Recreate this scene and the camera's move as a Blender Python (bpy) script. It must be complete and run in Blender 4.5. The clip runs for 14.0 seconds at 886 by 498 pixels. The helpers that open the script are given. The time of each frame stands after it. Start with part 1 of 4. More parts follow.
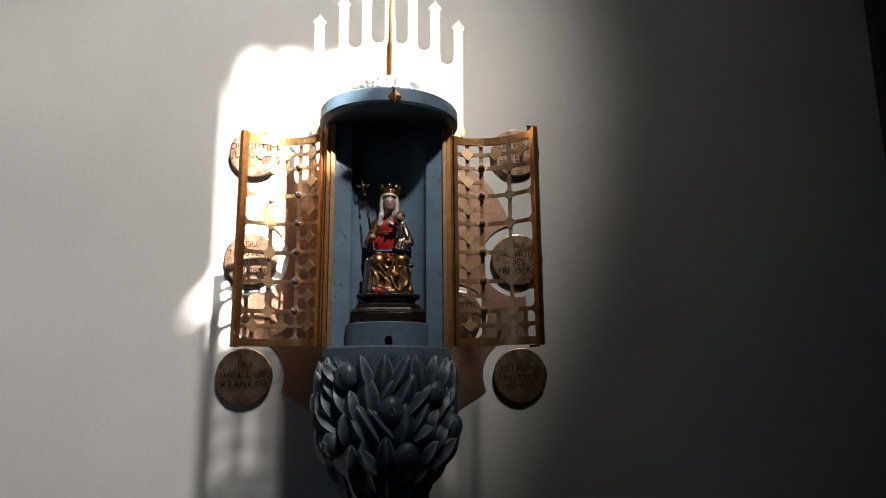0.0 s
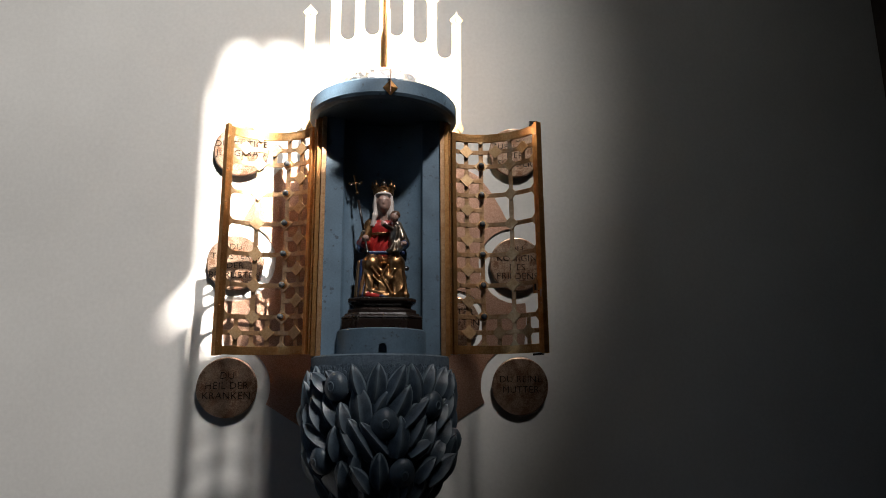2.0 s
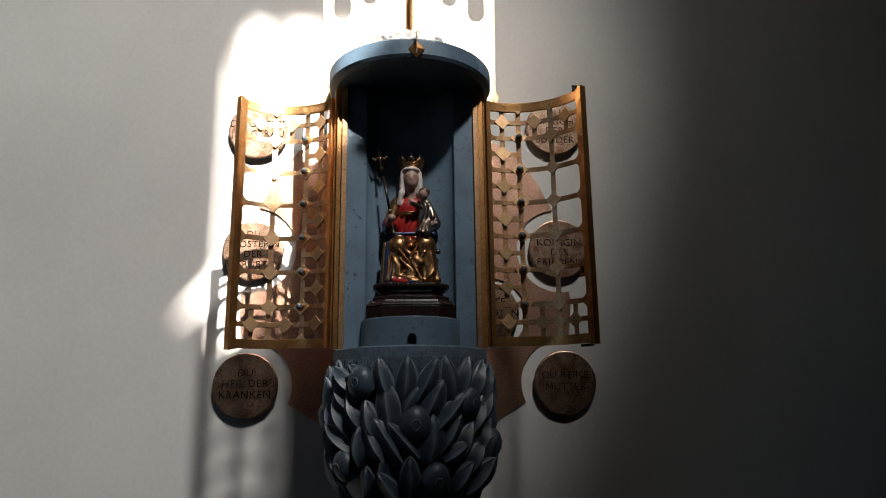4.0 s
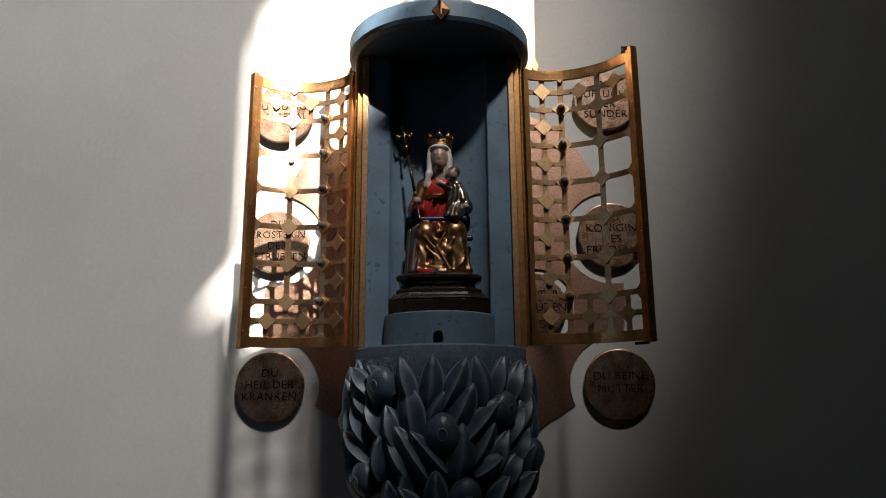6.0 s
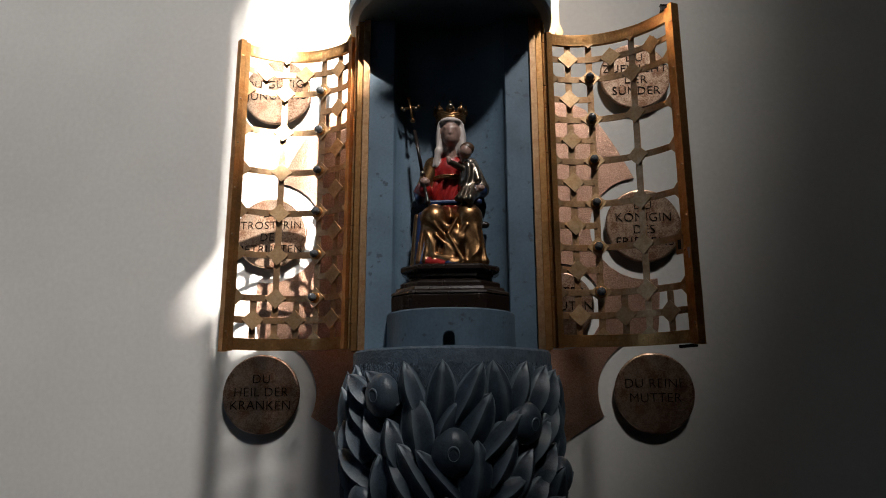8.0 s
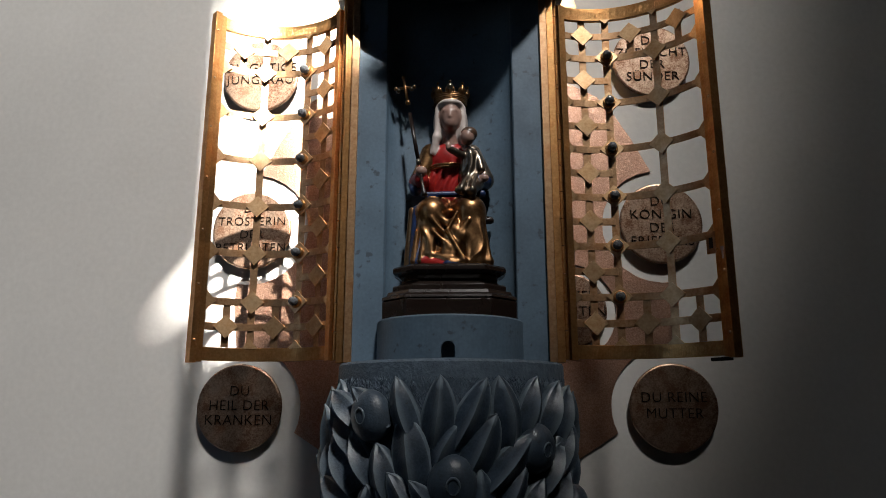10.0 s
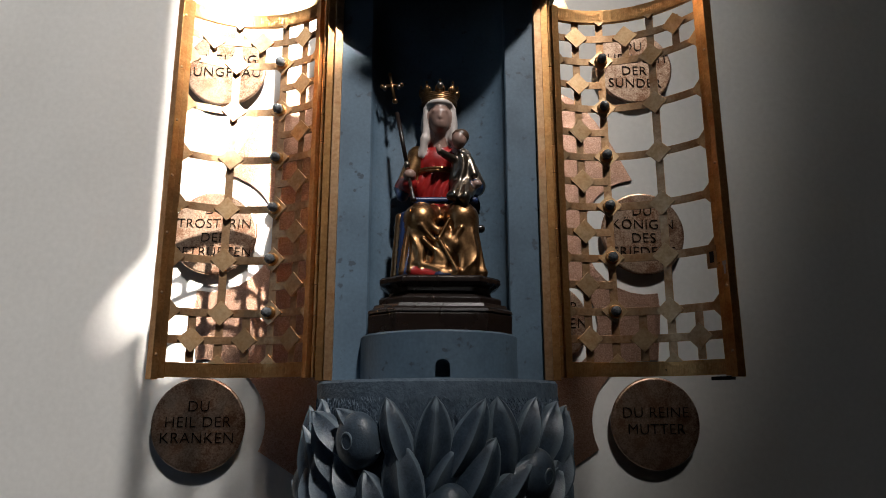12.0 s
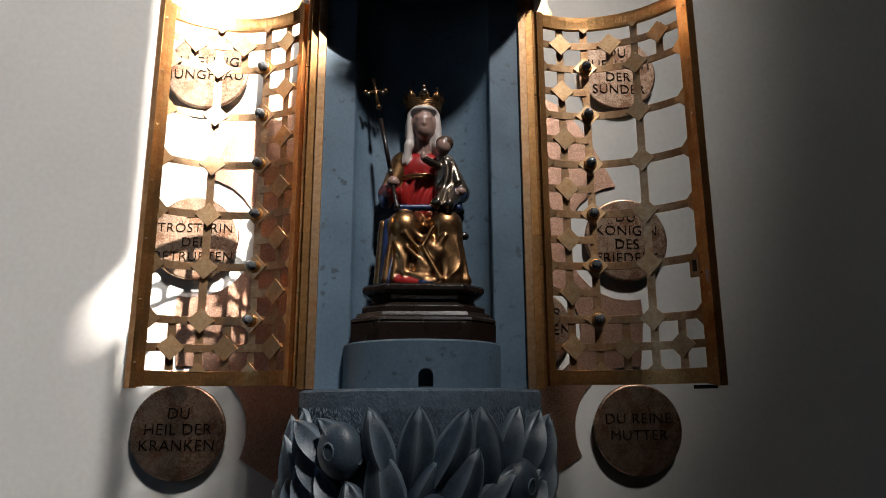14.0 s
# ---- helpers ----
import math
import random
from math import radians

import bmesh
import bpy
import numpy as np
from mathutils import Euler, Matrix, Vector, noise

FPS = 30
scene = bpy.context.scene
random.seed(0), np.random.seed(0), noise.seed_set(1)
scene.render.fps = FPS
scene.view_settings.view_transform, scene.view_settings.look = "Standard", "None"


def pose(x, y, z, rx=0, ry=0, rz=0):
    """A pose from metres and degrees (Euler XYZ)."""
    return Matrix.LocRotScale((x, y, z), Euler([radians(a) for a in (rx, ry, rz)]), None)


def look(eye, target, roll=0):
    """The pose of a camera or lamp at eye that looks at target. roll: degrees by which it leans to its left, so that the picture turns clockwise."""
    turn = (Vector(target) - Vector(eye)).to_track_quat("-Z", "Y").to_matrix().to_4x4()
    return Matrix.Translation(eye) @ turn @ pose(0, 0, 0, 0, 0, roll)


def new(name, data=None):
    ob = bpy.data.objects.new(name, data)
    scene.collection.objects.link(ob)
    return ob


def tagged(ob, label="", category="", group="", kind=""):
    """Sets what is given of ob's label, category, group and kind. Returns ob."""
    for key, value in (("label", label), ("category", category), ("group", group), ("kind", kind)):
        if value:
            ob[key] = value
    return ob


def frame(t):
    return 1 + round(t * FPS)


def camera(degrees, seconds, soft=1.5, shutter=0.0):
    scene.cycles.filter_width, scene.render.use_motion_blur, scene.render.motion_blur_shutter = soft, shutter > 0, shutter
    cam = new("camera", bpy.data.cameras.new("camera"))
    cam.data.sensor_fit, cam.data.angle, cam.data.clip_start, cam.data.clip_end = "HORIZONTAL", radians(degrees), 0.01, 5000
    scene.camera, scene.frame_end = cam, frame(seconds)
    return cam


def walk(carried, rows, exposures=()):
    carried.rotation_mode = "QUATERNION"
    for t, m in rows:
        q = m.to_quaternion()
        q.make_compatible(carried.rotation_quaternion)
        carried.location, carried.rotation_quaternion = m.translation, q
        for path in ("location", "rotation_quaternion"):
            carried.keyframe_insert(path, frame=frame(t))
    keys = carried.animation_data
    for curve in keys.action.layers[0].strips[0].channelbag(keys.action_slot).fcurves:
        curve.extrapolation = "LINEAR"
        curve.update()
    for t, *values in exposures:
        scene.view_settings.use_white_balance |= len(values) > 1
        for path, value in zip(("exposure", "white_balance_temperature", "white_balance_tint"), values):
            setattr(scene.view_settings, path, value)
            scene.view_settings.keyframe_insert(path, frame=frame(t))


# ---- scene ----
cam = camera(65.0, 14.0, soft=0.7)
PATH = [
    (0, (-0.056, 0.611, 1.862), (0.137, 2.563, 2.254), -0.4),
    (0.5, (-0.042, 0.634, 1.854), (0.143, 2.579, 2.284), -0.5),
    (1, (-0.06, 0.657, 1.855), (0.143, 2.599, 2.287), -0.5),
    (1.5, (-0.075, 0.705, 1.855), (0.144, 2.646, 2.284), -0.5),
    (2, (-0.077, 0.804, 1.856), (0.15, 2.745, 2.283), -0.4),
    (2.5, (-0.069, 0.885, 1.856), (0.158, 2.826, 2.283), -0.4),
    (3, (-0.027, 0.938, 1.858), (0.164, 2.883, 2.282), -0.3),
    (3.5, (-0.067, 1.022, 1.839), (0.101, 2.967, 2.274), -0.5),
    (6, (0.061, 1.38, 1.87), (0.018, 3.334, 2.293), -0.4),
    (6.5, (0.049, 1.452, 1.888), (-0.007, 3.407, 2.308), -0.2),
    (7, (0.049, 1.535, 1.886), (-0.028, 3.487, 2.312), -0.2),
    (9.5, (0.064, 1.857, 1.916), (-0.01, 3.807, 2.354), -0.1),
    (10, (0.041, 1.91, 1.931), (-0.026, 3.86, 2.371), -0.0),
    (10.5, (-0.001, 1.955, 1.943), (-0.03, 3.905, 2.384), -0.1),
    (11, (-0.036, 1.976, 1.952), (-0.005, 3.926, 2.396), -0.1),
    (11.5, (-0.058, 1.997, 1.961), (0.011, 3.946, 2.402), -0.1),
    (12, (-0.067, 2.013, 1.972), (0.027, 3.96, 2.418), -0.1),
    (12.5, (-0.067, 2.019, 1.977), (0.043, 3.965, 2.424), -0.1),
    (13, (-0.064, 2.022, 1.985), (0.059, 3.969, 2.425), -0.2),
    (13.5, (-0.064, 2.021, 1.991), (0.067, 3.967, 2.434), -0.1),
    (14, (-0.066, 2.018, 1.991), (0.074, 3.962, 2.437), -0.2),
]
walk(cam, [(t, look(eye, target, roll)) for t, eye, target, roll in PATH], [(0.0, 1.22), (2.0, 1.20), (3.5, 1.05), (6.0, 0.82), (7.0, 0.83), (10.0, 1.09), (14.0, 1.27)])

# ---- light ----
FLOOR_Z, CEIL_Z = 0.30, 13.6
WALL_Y, SOUTH_Y = 4.22, -4.0
BEAM = Vector((-0.37, 1.0, -1.02))                   # the way the sun falls on the shrine


def window_point(x, z):
    """Where the sunbeam that meets the north wall at (x, z) comes through the south wall."""
    k = WALL_Y - SOUTH_Y
    return x - BEAM.x * k, z - BEAM.z * k


world = bpy.data.worlds.new("world")
scene.world = world
world.use_nodes = True
sky = world.node_tree.nodes.new("ShaderNodeTexSky")
sky.sky_type, sky.sun_disc, sky.sun_elevation = "NISHITA", False, math.atan2(1.02, math.hypot(0.37, 1.0))
sky.sun_rotation = math.atan2(0.37, -1.0)
world.node_tree.links.new(sky.outputs[0], world.node_tree.nodes["Background"].inputs[0])
world.node_tree.nodes["Background"].inputs[1].default_value = 0.05

sun = new("sun", bpy.data.lights.new("sun", "SUN"))
sun.data.energy, sun.data.angle, sun.data.color = 26.0, radians(0.75), (1.0, 0.94, 0.86)
sun.matrix_world = look((0, 0, 0), BEAM)
tagged(sun, "sun shining through the unseen south opening", "sun", kind="structure")


def daylight(name, at, target, size, watts, color, spread):
    """An added fill lamp standing for sky light in an unseen opening."""
    data = bpy.data.lights.new(name, "AREA")
    data.shape, data.size, data.size_y, data.energy, data.color, data.spread = "RECTANGLE", size[0], size[1], watts, color, radians(spread)
    ob = new(name, data)
    ob.matrix_world = look(at, target)
    return tagged(ob, "added fill light in the unseen west opening", "daylight", kind="structure")


# unseen west opening, made for the added fill lamp
WIN_Y, WIN_Z = (-2.6, 0.4), (2.6, 6.4)
LAMP, AIM = (2.10, -3.0, 12.0), (-1.46, WALL_Y, 2.58)


def added_spot(name, watts, half, flat, blend, label):
    """An added spot lamp high up, with no known fixture, aimed at the shrine."""
    data = bpy.data.lights.new(name, "SPOT")
    data.energy, data.color, data.shadow_soft_size = watts, (1.0, 0.965, 0.93), 0.46
    data.spot_size, data.spot_blend = radians(2 * half), blend
    ob = new(name, data)
    ob.matrix_world = look(LAMP, AIM) @ Matrix.Diagonal((1, flat, 1, 1))
    return tagged(ob, label, "floodlight", kind="structure")


# added key light, and a wide weak one that lifts the wall beyond it
added_spot("added_key_spot", 2750, 12.42, 0.64, 0.44, "added soft spot from high up aimed at the shrine")
added_spot("added_wide_spot", 150, 24.0, 0.7, 1.0, "added weak wide spot brightening the wall round the main beam")
daylight("fill_west", (-5.1, sum(WIN_Y) / 2, sum(WIN_Z) / 2), (5, sum(WIN_Y) / 2, sum(WIN_Z) / 2), (3.0, 3.8), 0.20, (0.84, 0.92, 1.0), 180)


# ---- materials ----
def material(name, color, rough=0.6, metal=0.0, second=None, scale=8.0, mix=0.5, grain=60.0, bump=0.15, depth=0.004,
             rough_var=0.12, specular=0.5, island=0.0, worn=None, pits=None, edge=0.0):
    """A procedural surface: two colours mixed by large stains and fine grain, with relief at two scales."""
    m = bpy.data.materials.new(name)
    m.use_nodes = True
    nt = m.node_tree
    n, l = nt.nodes, nt.links
    b = n["Principled BSDF"]
    b.inputs["Metallic"].default_value = metal
    b.inputs["Specular IOR Level"].default_value = specular
    tc = n.new("ShaderNodeTexCoord")
    big = n.new("ShaderNodeTexNoise")
    big.inputs["Scale"].default_value, big.inputs["Detail"].default_value = scale, 6
    fine = n.new("ShaderNodeTexNoise")
    fine.inputs["Scale"].default_value, fine.inputs["Detail"].default_value = grain, 4
    l.new(tc.outputs["Object"], big.inputs["Vector"])
    l.new(tc.outputs["Object"], fine.inputs["Vector"])
    both = n.new("ShaderNodeMath")
    both.operation = "MULTIPLY_ADD"
    both.inputs[1].default_value, both.inputs[2].default_value = 0.45, 0.0
    l.new(fine.outputs["Fac"], both.inputs[0])
    add = n.new("ShaderNodeMath")
    add.operation = "MULTIPLY_ADD"
    add.inputs[1].default_value = 0.75
    l.new(big.outputs["Fac"], add.inputs[0])
    l.new(both.outputs[0], add.inputs[2])
    ramp = n.new("ShaderNodeValToRGB")
    ramp.color_ramp.elements[0].position = 0.5 - 0.35 * mix
    ramp.color_ramp.elements[1].position = 0.5 + 0.55 * mix
    ramp.color_ramp.elements[0].color = (*color, 1)
    ramp.color_ramp.elements[1].color = (*(second or [c * 0.75 for c in color]), 1)
    l.new(add.outputs[0], ramp.inputs["Fac"])
    out = ramp.outputs["Color"]
    if island:
        info = n.new("ShaderNodeObjectInfo")
        hue = n.new("ShaderNodeHueSaturation")
        rng = n.new("ShaderNodeMapRange")
        rng.inputs["To Min"].default_value, rng.inputs["To Max"].default_value = 1 - island, 1 + island
        l.new(info.outputs["Random"], rng.inputs["Value"])
        l.new(rng.outputs[0], hue.inputs["Value"])
        l.new(out, hue.inputs["Color"])
        out = hue.outputs["Color"]
    if pits:
        spots = n.new("ShaderNodeTexNoise")
        spots.inputs["Scale"].default_value, spots.inputs["Detail"].default_value = pits[0], 3
        l.new(tc.outputs["Object"], spots.inputs["Vector"])
        sr = n.new("ShaderNodeMapRange")
        sr.inputs["From Min"].default_value, sr.inputs["From Max"].default_value = 0.64, 0.70
        l.new(spots.outputs["Fac"], sr.inputs["Value"])
        dark = n.new("ShaderNodeMix")
        dark.data_type = "RGBA"
        l.new(sr.outputs[0], dark.inputs[0])
        l.new(out, dark.inputs[6])
        dark.inputs[7].default_value = (*pits[1], 1)
        out = dark.outputs[2]
    if worn:
        geo = n.new("ShaderNodeNewGeometry")
        wr = n.new("ShaderNodeValToRGB")
        wr.color_ramp.elements[0].position, wr.color_ramp.elements[1].position = 0.52, 0.62
        l.new(geo.outputs["Pointiness"], wr.inputs["Fac"])
        rub = n.new("ShaderNodeMix")
        rub.data_type = "RGBA"
        l.new(wr.outputs["Color"], rub.inputs[0])
        l.new(out, rub.inputs[6])
        rub.inputs[7].default_value = (*worn, 1)
        out = rub.outputs[2]
    l.new(out, b.inputs["Base Color"])
    rr = n.new("ShaderNodeMapRange")
    rr.inputs["To Min"].default_value, rr.inputs["To Max"].default_value = max(0.03, rough - rough_var), min(1, rough + rough_var)
    l.new(big.outputs["Fac"], rr.inputs["Value"])
    l.new(rr.outputs[0], b.inputs["Roughness"])
    bp = n.new("ShaderNodeBump")
    bp.inputs["Strength"].default_value, bp.inputs["Distance"].default_value = bump, depth
    l.new(add.outputs[0], bp.inputs["Height"])
    if edge:
        soft_edge = n.new("ShaderNodeBevel")
        soft_edge.samples = 4
        soft_edge.inputs["Radius"].default_value = edge
        l.new(soft_edge.outputs[0], bp.inputs["Normal"])
    l.new(bp.outputs[0], b.inputs["Normal"])
    return m


PLASTER = material("plaster", (0.62, 0.608, 0.585), 0.9, second=(0.52, 0.51, 0.49), scale=1.6, grain=55, bump=0.25, depth=0.004, specular=0.2)
PIER = material("pier_brick", (0.13, 0.085, 0.06), 0.85, second=(0.08, 0.055, 0.04), scale=5, grain=40, bump=0.4)
FLOORING = material("floor_stone", (0.075, 0.068, 0.062), 0.55, second=(0.05, 0.046, 0.042), scale=3, grain=30)
# unseen enclosing walls, coloured dark to keep bounced light low
ROOM = material("low_bounce_room", (0.12, 0.115, 0.107), 0.9, scale=2, grain=30)
CEILING = material("ceiling_timber", (0.10, 0.075, 0.055), 0.9, scale=2, grain=30)
STONE = material("blue_grey_stone", (0.114, 0.176, 0.240), 0.5, second=(0.068, 0.108, 0.150), scale=9, grain=130, bump=0.2, depth=0.003, pits=(38, (0.05, 0.072, 0.095)))
# leaf stone darker than the niche's: weaker light low down put into its colour
CARVED = material("shaded_carved_stone", (0.060, 0.088, 0.124), 0.40, second=(0.021, 0.034, 0.051), scale=32, mix=0.4, grain=200, bump=0.55, depth=0.003, island=0.14, worn=(0.20, 0.25, 0.29), pits=(70, (0.022, 0.030, 0.040)))
# rubbed rims, brightened further for edge light the frontal lamp doesn't give
RIM = material("rubbed_lit_stone_edge", (0.17, 0.220, 0.262), 0.33, second=(0.09, 0.122, 0.15), scale=26, grain=150, bump=0.25, depth=0.003)
HATCHED = material("chiselled_stone", (0.108, 0.153, 0.202), 0.7, second=(0.060, 0.088, 0.120), scale=40, grain=150, bump=0.8, depth=0.006)
SATIN = material("satin_brass", (0.75, 0.54, 0.33), 0.45, 1.0, second=(0.48, 0.28, 0.13), scale=30, grain=150, bump=0.2, depth=0.003, rough_var=0.14, island=0.14, edge=0.0012)
STRAP = material("brown_brass_strap", (0.73, 0.49, 0.29), 0.42, 1.0, second=(0.42, 0.22, 0.105), scale=30, grain=150, bump=0.25, depth=0.003, rough_var=0.16, island=0.10, edge=0.0012)
BRASS = material("aged_brass", (0.83, 0.49, 0.21), 0.36, 1.0, second=(0.50, 0.225, 0.075), scale=22, grain=150, bump=0.28, depth=0.003, rough_var=0.18, island=0.12, edge=0.0018)
# crown brass made paler and rougher: the sun's glare put into its colour
PALE_BRASS = material("pale_glare_brass", (0.82, 0.62, 0.38), 0.62, 1.0, second=(0.72, 0.50, 0.27), scale=6, grain=80, bump=0.1, depth=0.002)
BRONZE = material("brown_bronze", (0.72, 0.53, 0.39), 0.40, 1.0, second=(0.20, 0.105, 0.064), scale=24, mix=0.42, grain=190, bump=0.25, depth=0.003, rough_var=0.18)
LETTER = material("dark_bronze_letters", (0.030, 0.017, 0.011), 0.38, 1.0, second=(0.016, 0.010, 0.007), scale=40, grain=150, bump=0.2)
PATINA = material("dark_patina", (0.010, 0.007, 0.005), 0.35, 0.0, scale=30, grain=150)
COPPER = material("hammered_copper", (0.74, 0.49, 0.37), 0.37, 1.0, second=(0.46, 0.25, 0.165), scale=200, grain=330, bump=0.40, depth=0.004, rough_var=0.16)
DARKWOOD = material("dark_stained_wood", (0.020, 0.012, 0.009), 0.28, second=(0.010, 0.006, 0.005), scale=10, grain=80, bump=0.15, edge=0.002)
KNOB = material("grey_quartz_knob", (0.16, 0.17, 0.18), 0.22, second=(0.07, 0.075, 0.08), scale=40, grain=150, bump=0.4)
IRON = material("black_iron", (0.02, 0.018, 0.017), 0.5, 0.7, scale=20, grain=90)
GOLD = material("gilding", (0.53, 0.305, 0.14), 0.34, 1.0, second=(0.22, 0.11, 0.05), scale=30, grain=120, bump=0.15, depth=0.002)
SILVER = material("darkened_silver", (0.34, 0.30, 0.25), 0.32, 1.0, second=(0.15, 0.11, 0.08), scale=25, grain=110, bump=0.2, depth=0.002)
RED = material("red_paint", (0.42, 0.022, 0.018), 0.35, second=(0.24, 0.012, 0.012), scale=18, grain=90, bump=0.1)
BLUE = material("blue_paint", (0.016, 0.038, 0.125), 0.4, second=(0.008, 0.018, 0.06), scale=18, grain=90, bump=0.1)
SKIN = material("painted_flesh", (0.35, 0.225, 0.185), 0.36, second=(0.26, 0.16, 0.13), scale=14, grain=90, bump=0.05)
VEIL = material("white_veil_paint", (0.56, 0.50, 0.47), 0.45, second=(0.44, 0.38, 0.35), scale=16, grain=90, bump=0.08)
HAIR = material("brown_paint", (0.09, 0.045, 0.022), 0.45, second=(0.05, 0.025, 0.014), scale=25, grain=110, bump=0.25)
FOIL = material("crumpled_foil", (0.42, 0.42, 0.43), 0.42, 1.0, scale=20, grain=60, bump=0.6, depth=0.006)

GLASS = bpy.data.materials.new("clear_dome_glass")
GLASS.use_nodes = True
gb = GLASS.node_tree.nodes["Principled BSDF"]
gb.inputs["Transmission Weight"].default_value = 1.0
gb.inputs["Roughness"].default_value = 0.03
gb.inputs["IOR"].default_value = 1.25


# ---- building helpers ----
from mathutils.geometry import tessellate_polygon


def part(name, bm, mat, parent=None, label="", smooth=False):
    """Links a bmesh as one mesh object, under a thing if one is given."""
    bmesh.ops.recalc_face_normals(bm, faces=bm.faces)
    me = bpy.data.meshes.new(name)
    bm.to_mesh(me)
    bm.free()
    me.materials.append(mat)
    if smooth:
        me.polygons.foreach_set("use_smooth", [True] * len(me.polygons))
    ob = new(name, me)
    ob.parent = parent
    if label:
        ob["label"] = label
    return ob


def thing(name, label, category, at=(0, 0, 0), group="", kind=""):
    ob = new(name)
    ob.empty_display_size = 0.05
    ob.location = at
    return tagged(ob, label, category, group, kind)


def box(lo, hi, bevel=0.0, bm=None):
    bm = bm or bmesh.new()
    vs = bmesh.ops.create_cube(bm, size=1)["verts"]
    size = [h - a for a, h in zip(lo, hi)]
    mid = [(h + a) / 2 for a, h in zip(lo, hi)]
    for v in vs:
        v.co = Vector([c * s + m for c, s, m in zip(v.co, size, mid)])
    if bevel:
        edges = list({e for v in vs for e in v.link_edges})
        bmesh.ops.bevel(bm, geom=edges, offset=bevel, segments=2, affect="EDGES", profile=0.5)
    return bm


def lathe(profile, steps=64, center=(0, 0, 0), start=0.0, end=360.0, close=True):
    """Turns a profile of (radius, z) round an upright axis."""
    bm = bmesh.new()
    full = abs(end - start) >= 359.9
    count = steps if full else steps + 1
    rings = []
    for k in range(count):
        a = radians(start + (end - start) * k / steps)
        rings.append([bm.verts.new((center[0] + r * math.cos(a), center[1] + r * math.sin(a), center[2] + z)) for r, z in profile])
    for k in range(steps):
        a, b = rings[k], rings[(k + 1) % count]
        for i in range(len(profile) - (0 if close else 1)):
            j = (i + 1) % len(profile)
            bm.faces.new((a[i], b[i], b[j], a[j]))
    if not full and close:
        bm.faces.new(rings[0])
        bm.faces.new(rings[-1][::-1])
    bmesh.ops.remove_doubles(bm, verts=bm.verts, dist=1e-6)
    return bm


def prism(outline, y0, y1, openings=()):
    """An upright plate in the x-z plane, from an outline and openings through it, between two depths."""
    bm = bmesh.new()
    loops = [outline, *openings]
    flat = [p for loop in loops for p in loop]
    front = [bm.verts.new((x, y0, z)) for x, z in flat]
    back = [bm.verts.new((x, y1, z)) for x, z in flat]
    for tri in tessellate_polygon([[Vector((x, z, 0)) for x, z in loop] for loop in loops]):
        bm.faces.new([front[i] for i in tri])
        bm.faces.new([back[i] for i in reversed(tri)])
    base = 0
    for loop in loops:
        for i in range(len(loop)):
            a, b = base + i, base + (i + 1) % len(loop)
            bm.faces.new((front[b], front[a], back[a], back[b]))
        base += len(loop)
    return bm


def lettering(text, size, at, parent, mat=LETTER, name="letter", align="CENTER", raised=0.0026):
    """Raised letters facing the viewer, in the built-in font."""
    cu = bpy.data.curves.new(name, "FONT")
    cu.body, cu.size, cu.extrude, cu.align_x, cu.align_y = text, size, raised, align, "CENTER"
    cu.space_character, cu.resolution_u = 1.06, 3
    cu.offset = -0.0006
    tmp = new(name, cu)
    bpy.context.view_layer.update()
    me = bpy.data.meshes.new_from_object(tmp.evaluated_get(bpy.context.evaluated_depsgraph_get()))
    bpy.data.objects.remove(tmp)
    # one object a letter: loose pieces that overlap in width (dots over a letter) belong together
    bm = bmesh.new()
    bm.from_mesh(me)
    bm.verts.ensure_lookup_table()
    seen, groups = set(), []
    for v in bm.verts:
        if v.index in seen:
            continue
        stack, piece = [v], []
        seen.add(v.index)
        while stack:
            q = stack.pop()
            piece.append(q.index)
            for e in q.link_edges:
                o = e.other_vert(q)
                if o.index not in seen:
                    seen.add(o.index)
                    stack.append(o)
        xs = [bm.verts[i].co.x for i in piece]
        groups.append([min(xs), max(xs), set(piece)])
    groups.sort(key=lambda g: g[0])
    letters = []
    for g in groups:
        if letters and g[0] < letters[-1][1] - 0.2 * (g[1] - g[0]):
            letters[-1][1] = max(letters[-1][1], g[1])
            letters[-1][2] |= g[2]
        else:
            letters.append(g)
    for _, _, keep in letters:
        one = bm.copy()
        one.verts.ensure_lookup_table()
        bmesh.ops.delete(one, geom=[v for v in one.verts if v.index not in keep], context="VERTS")
        ob = part(name, one, mat, parent)
        ob.matrix_local = pose(*at, 90, 0, 0)
    bm.free()
    bpy.data.meshes.remove(me)


# ---- the room ----
def slab(name, lo, hi, mat, label, category):
    ob = part(name, box(lo, hi), mat)
    return tagged(ob, label, category, kind="structure")


slab("wall_north", (-5.0, WALL_Y, FLOOR_Z), (2.90, WALL_Y + 0.3, CEIL_Z), PLASTER, "plain pale grey plastered church wall behind the shrine", "wall")
slab("pier_north_east", (2.903, WALL_Y - 0.06, FLOOR_Z), (3.9, WALL_Y + 0.3, CEIL_Z), PIER, "dark brown brick pier ending the plaster wall", "pier")
# west and south walls are added out of view to hold back light
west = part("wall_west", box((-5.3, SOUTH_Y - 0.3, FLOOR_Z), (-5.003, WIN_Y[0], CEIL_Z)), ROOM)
tagged(west, "added unseen side wall with a tall opening for the fill light", "wall", kind="structure")
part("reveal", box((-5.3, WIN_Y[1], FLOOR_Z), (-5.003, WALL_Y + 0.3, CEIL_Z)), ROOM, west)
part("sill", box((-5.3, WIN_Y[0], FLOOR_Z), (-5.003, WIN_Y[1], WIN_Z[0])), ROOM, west)
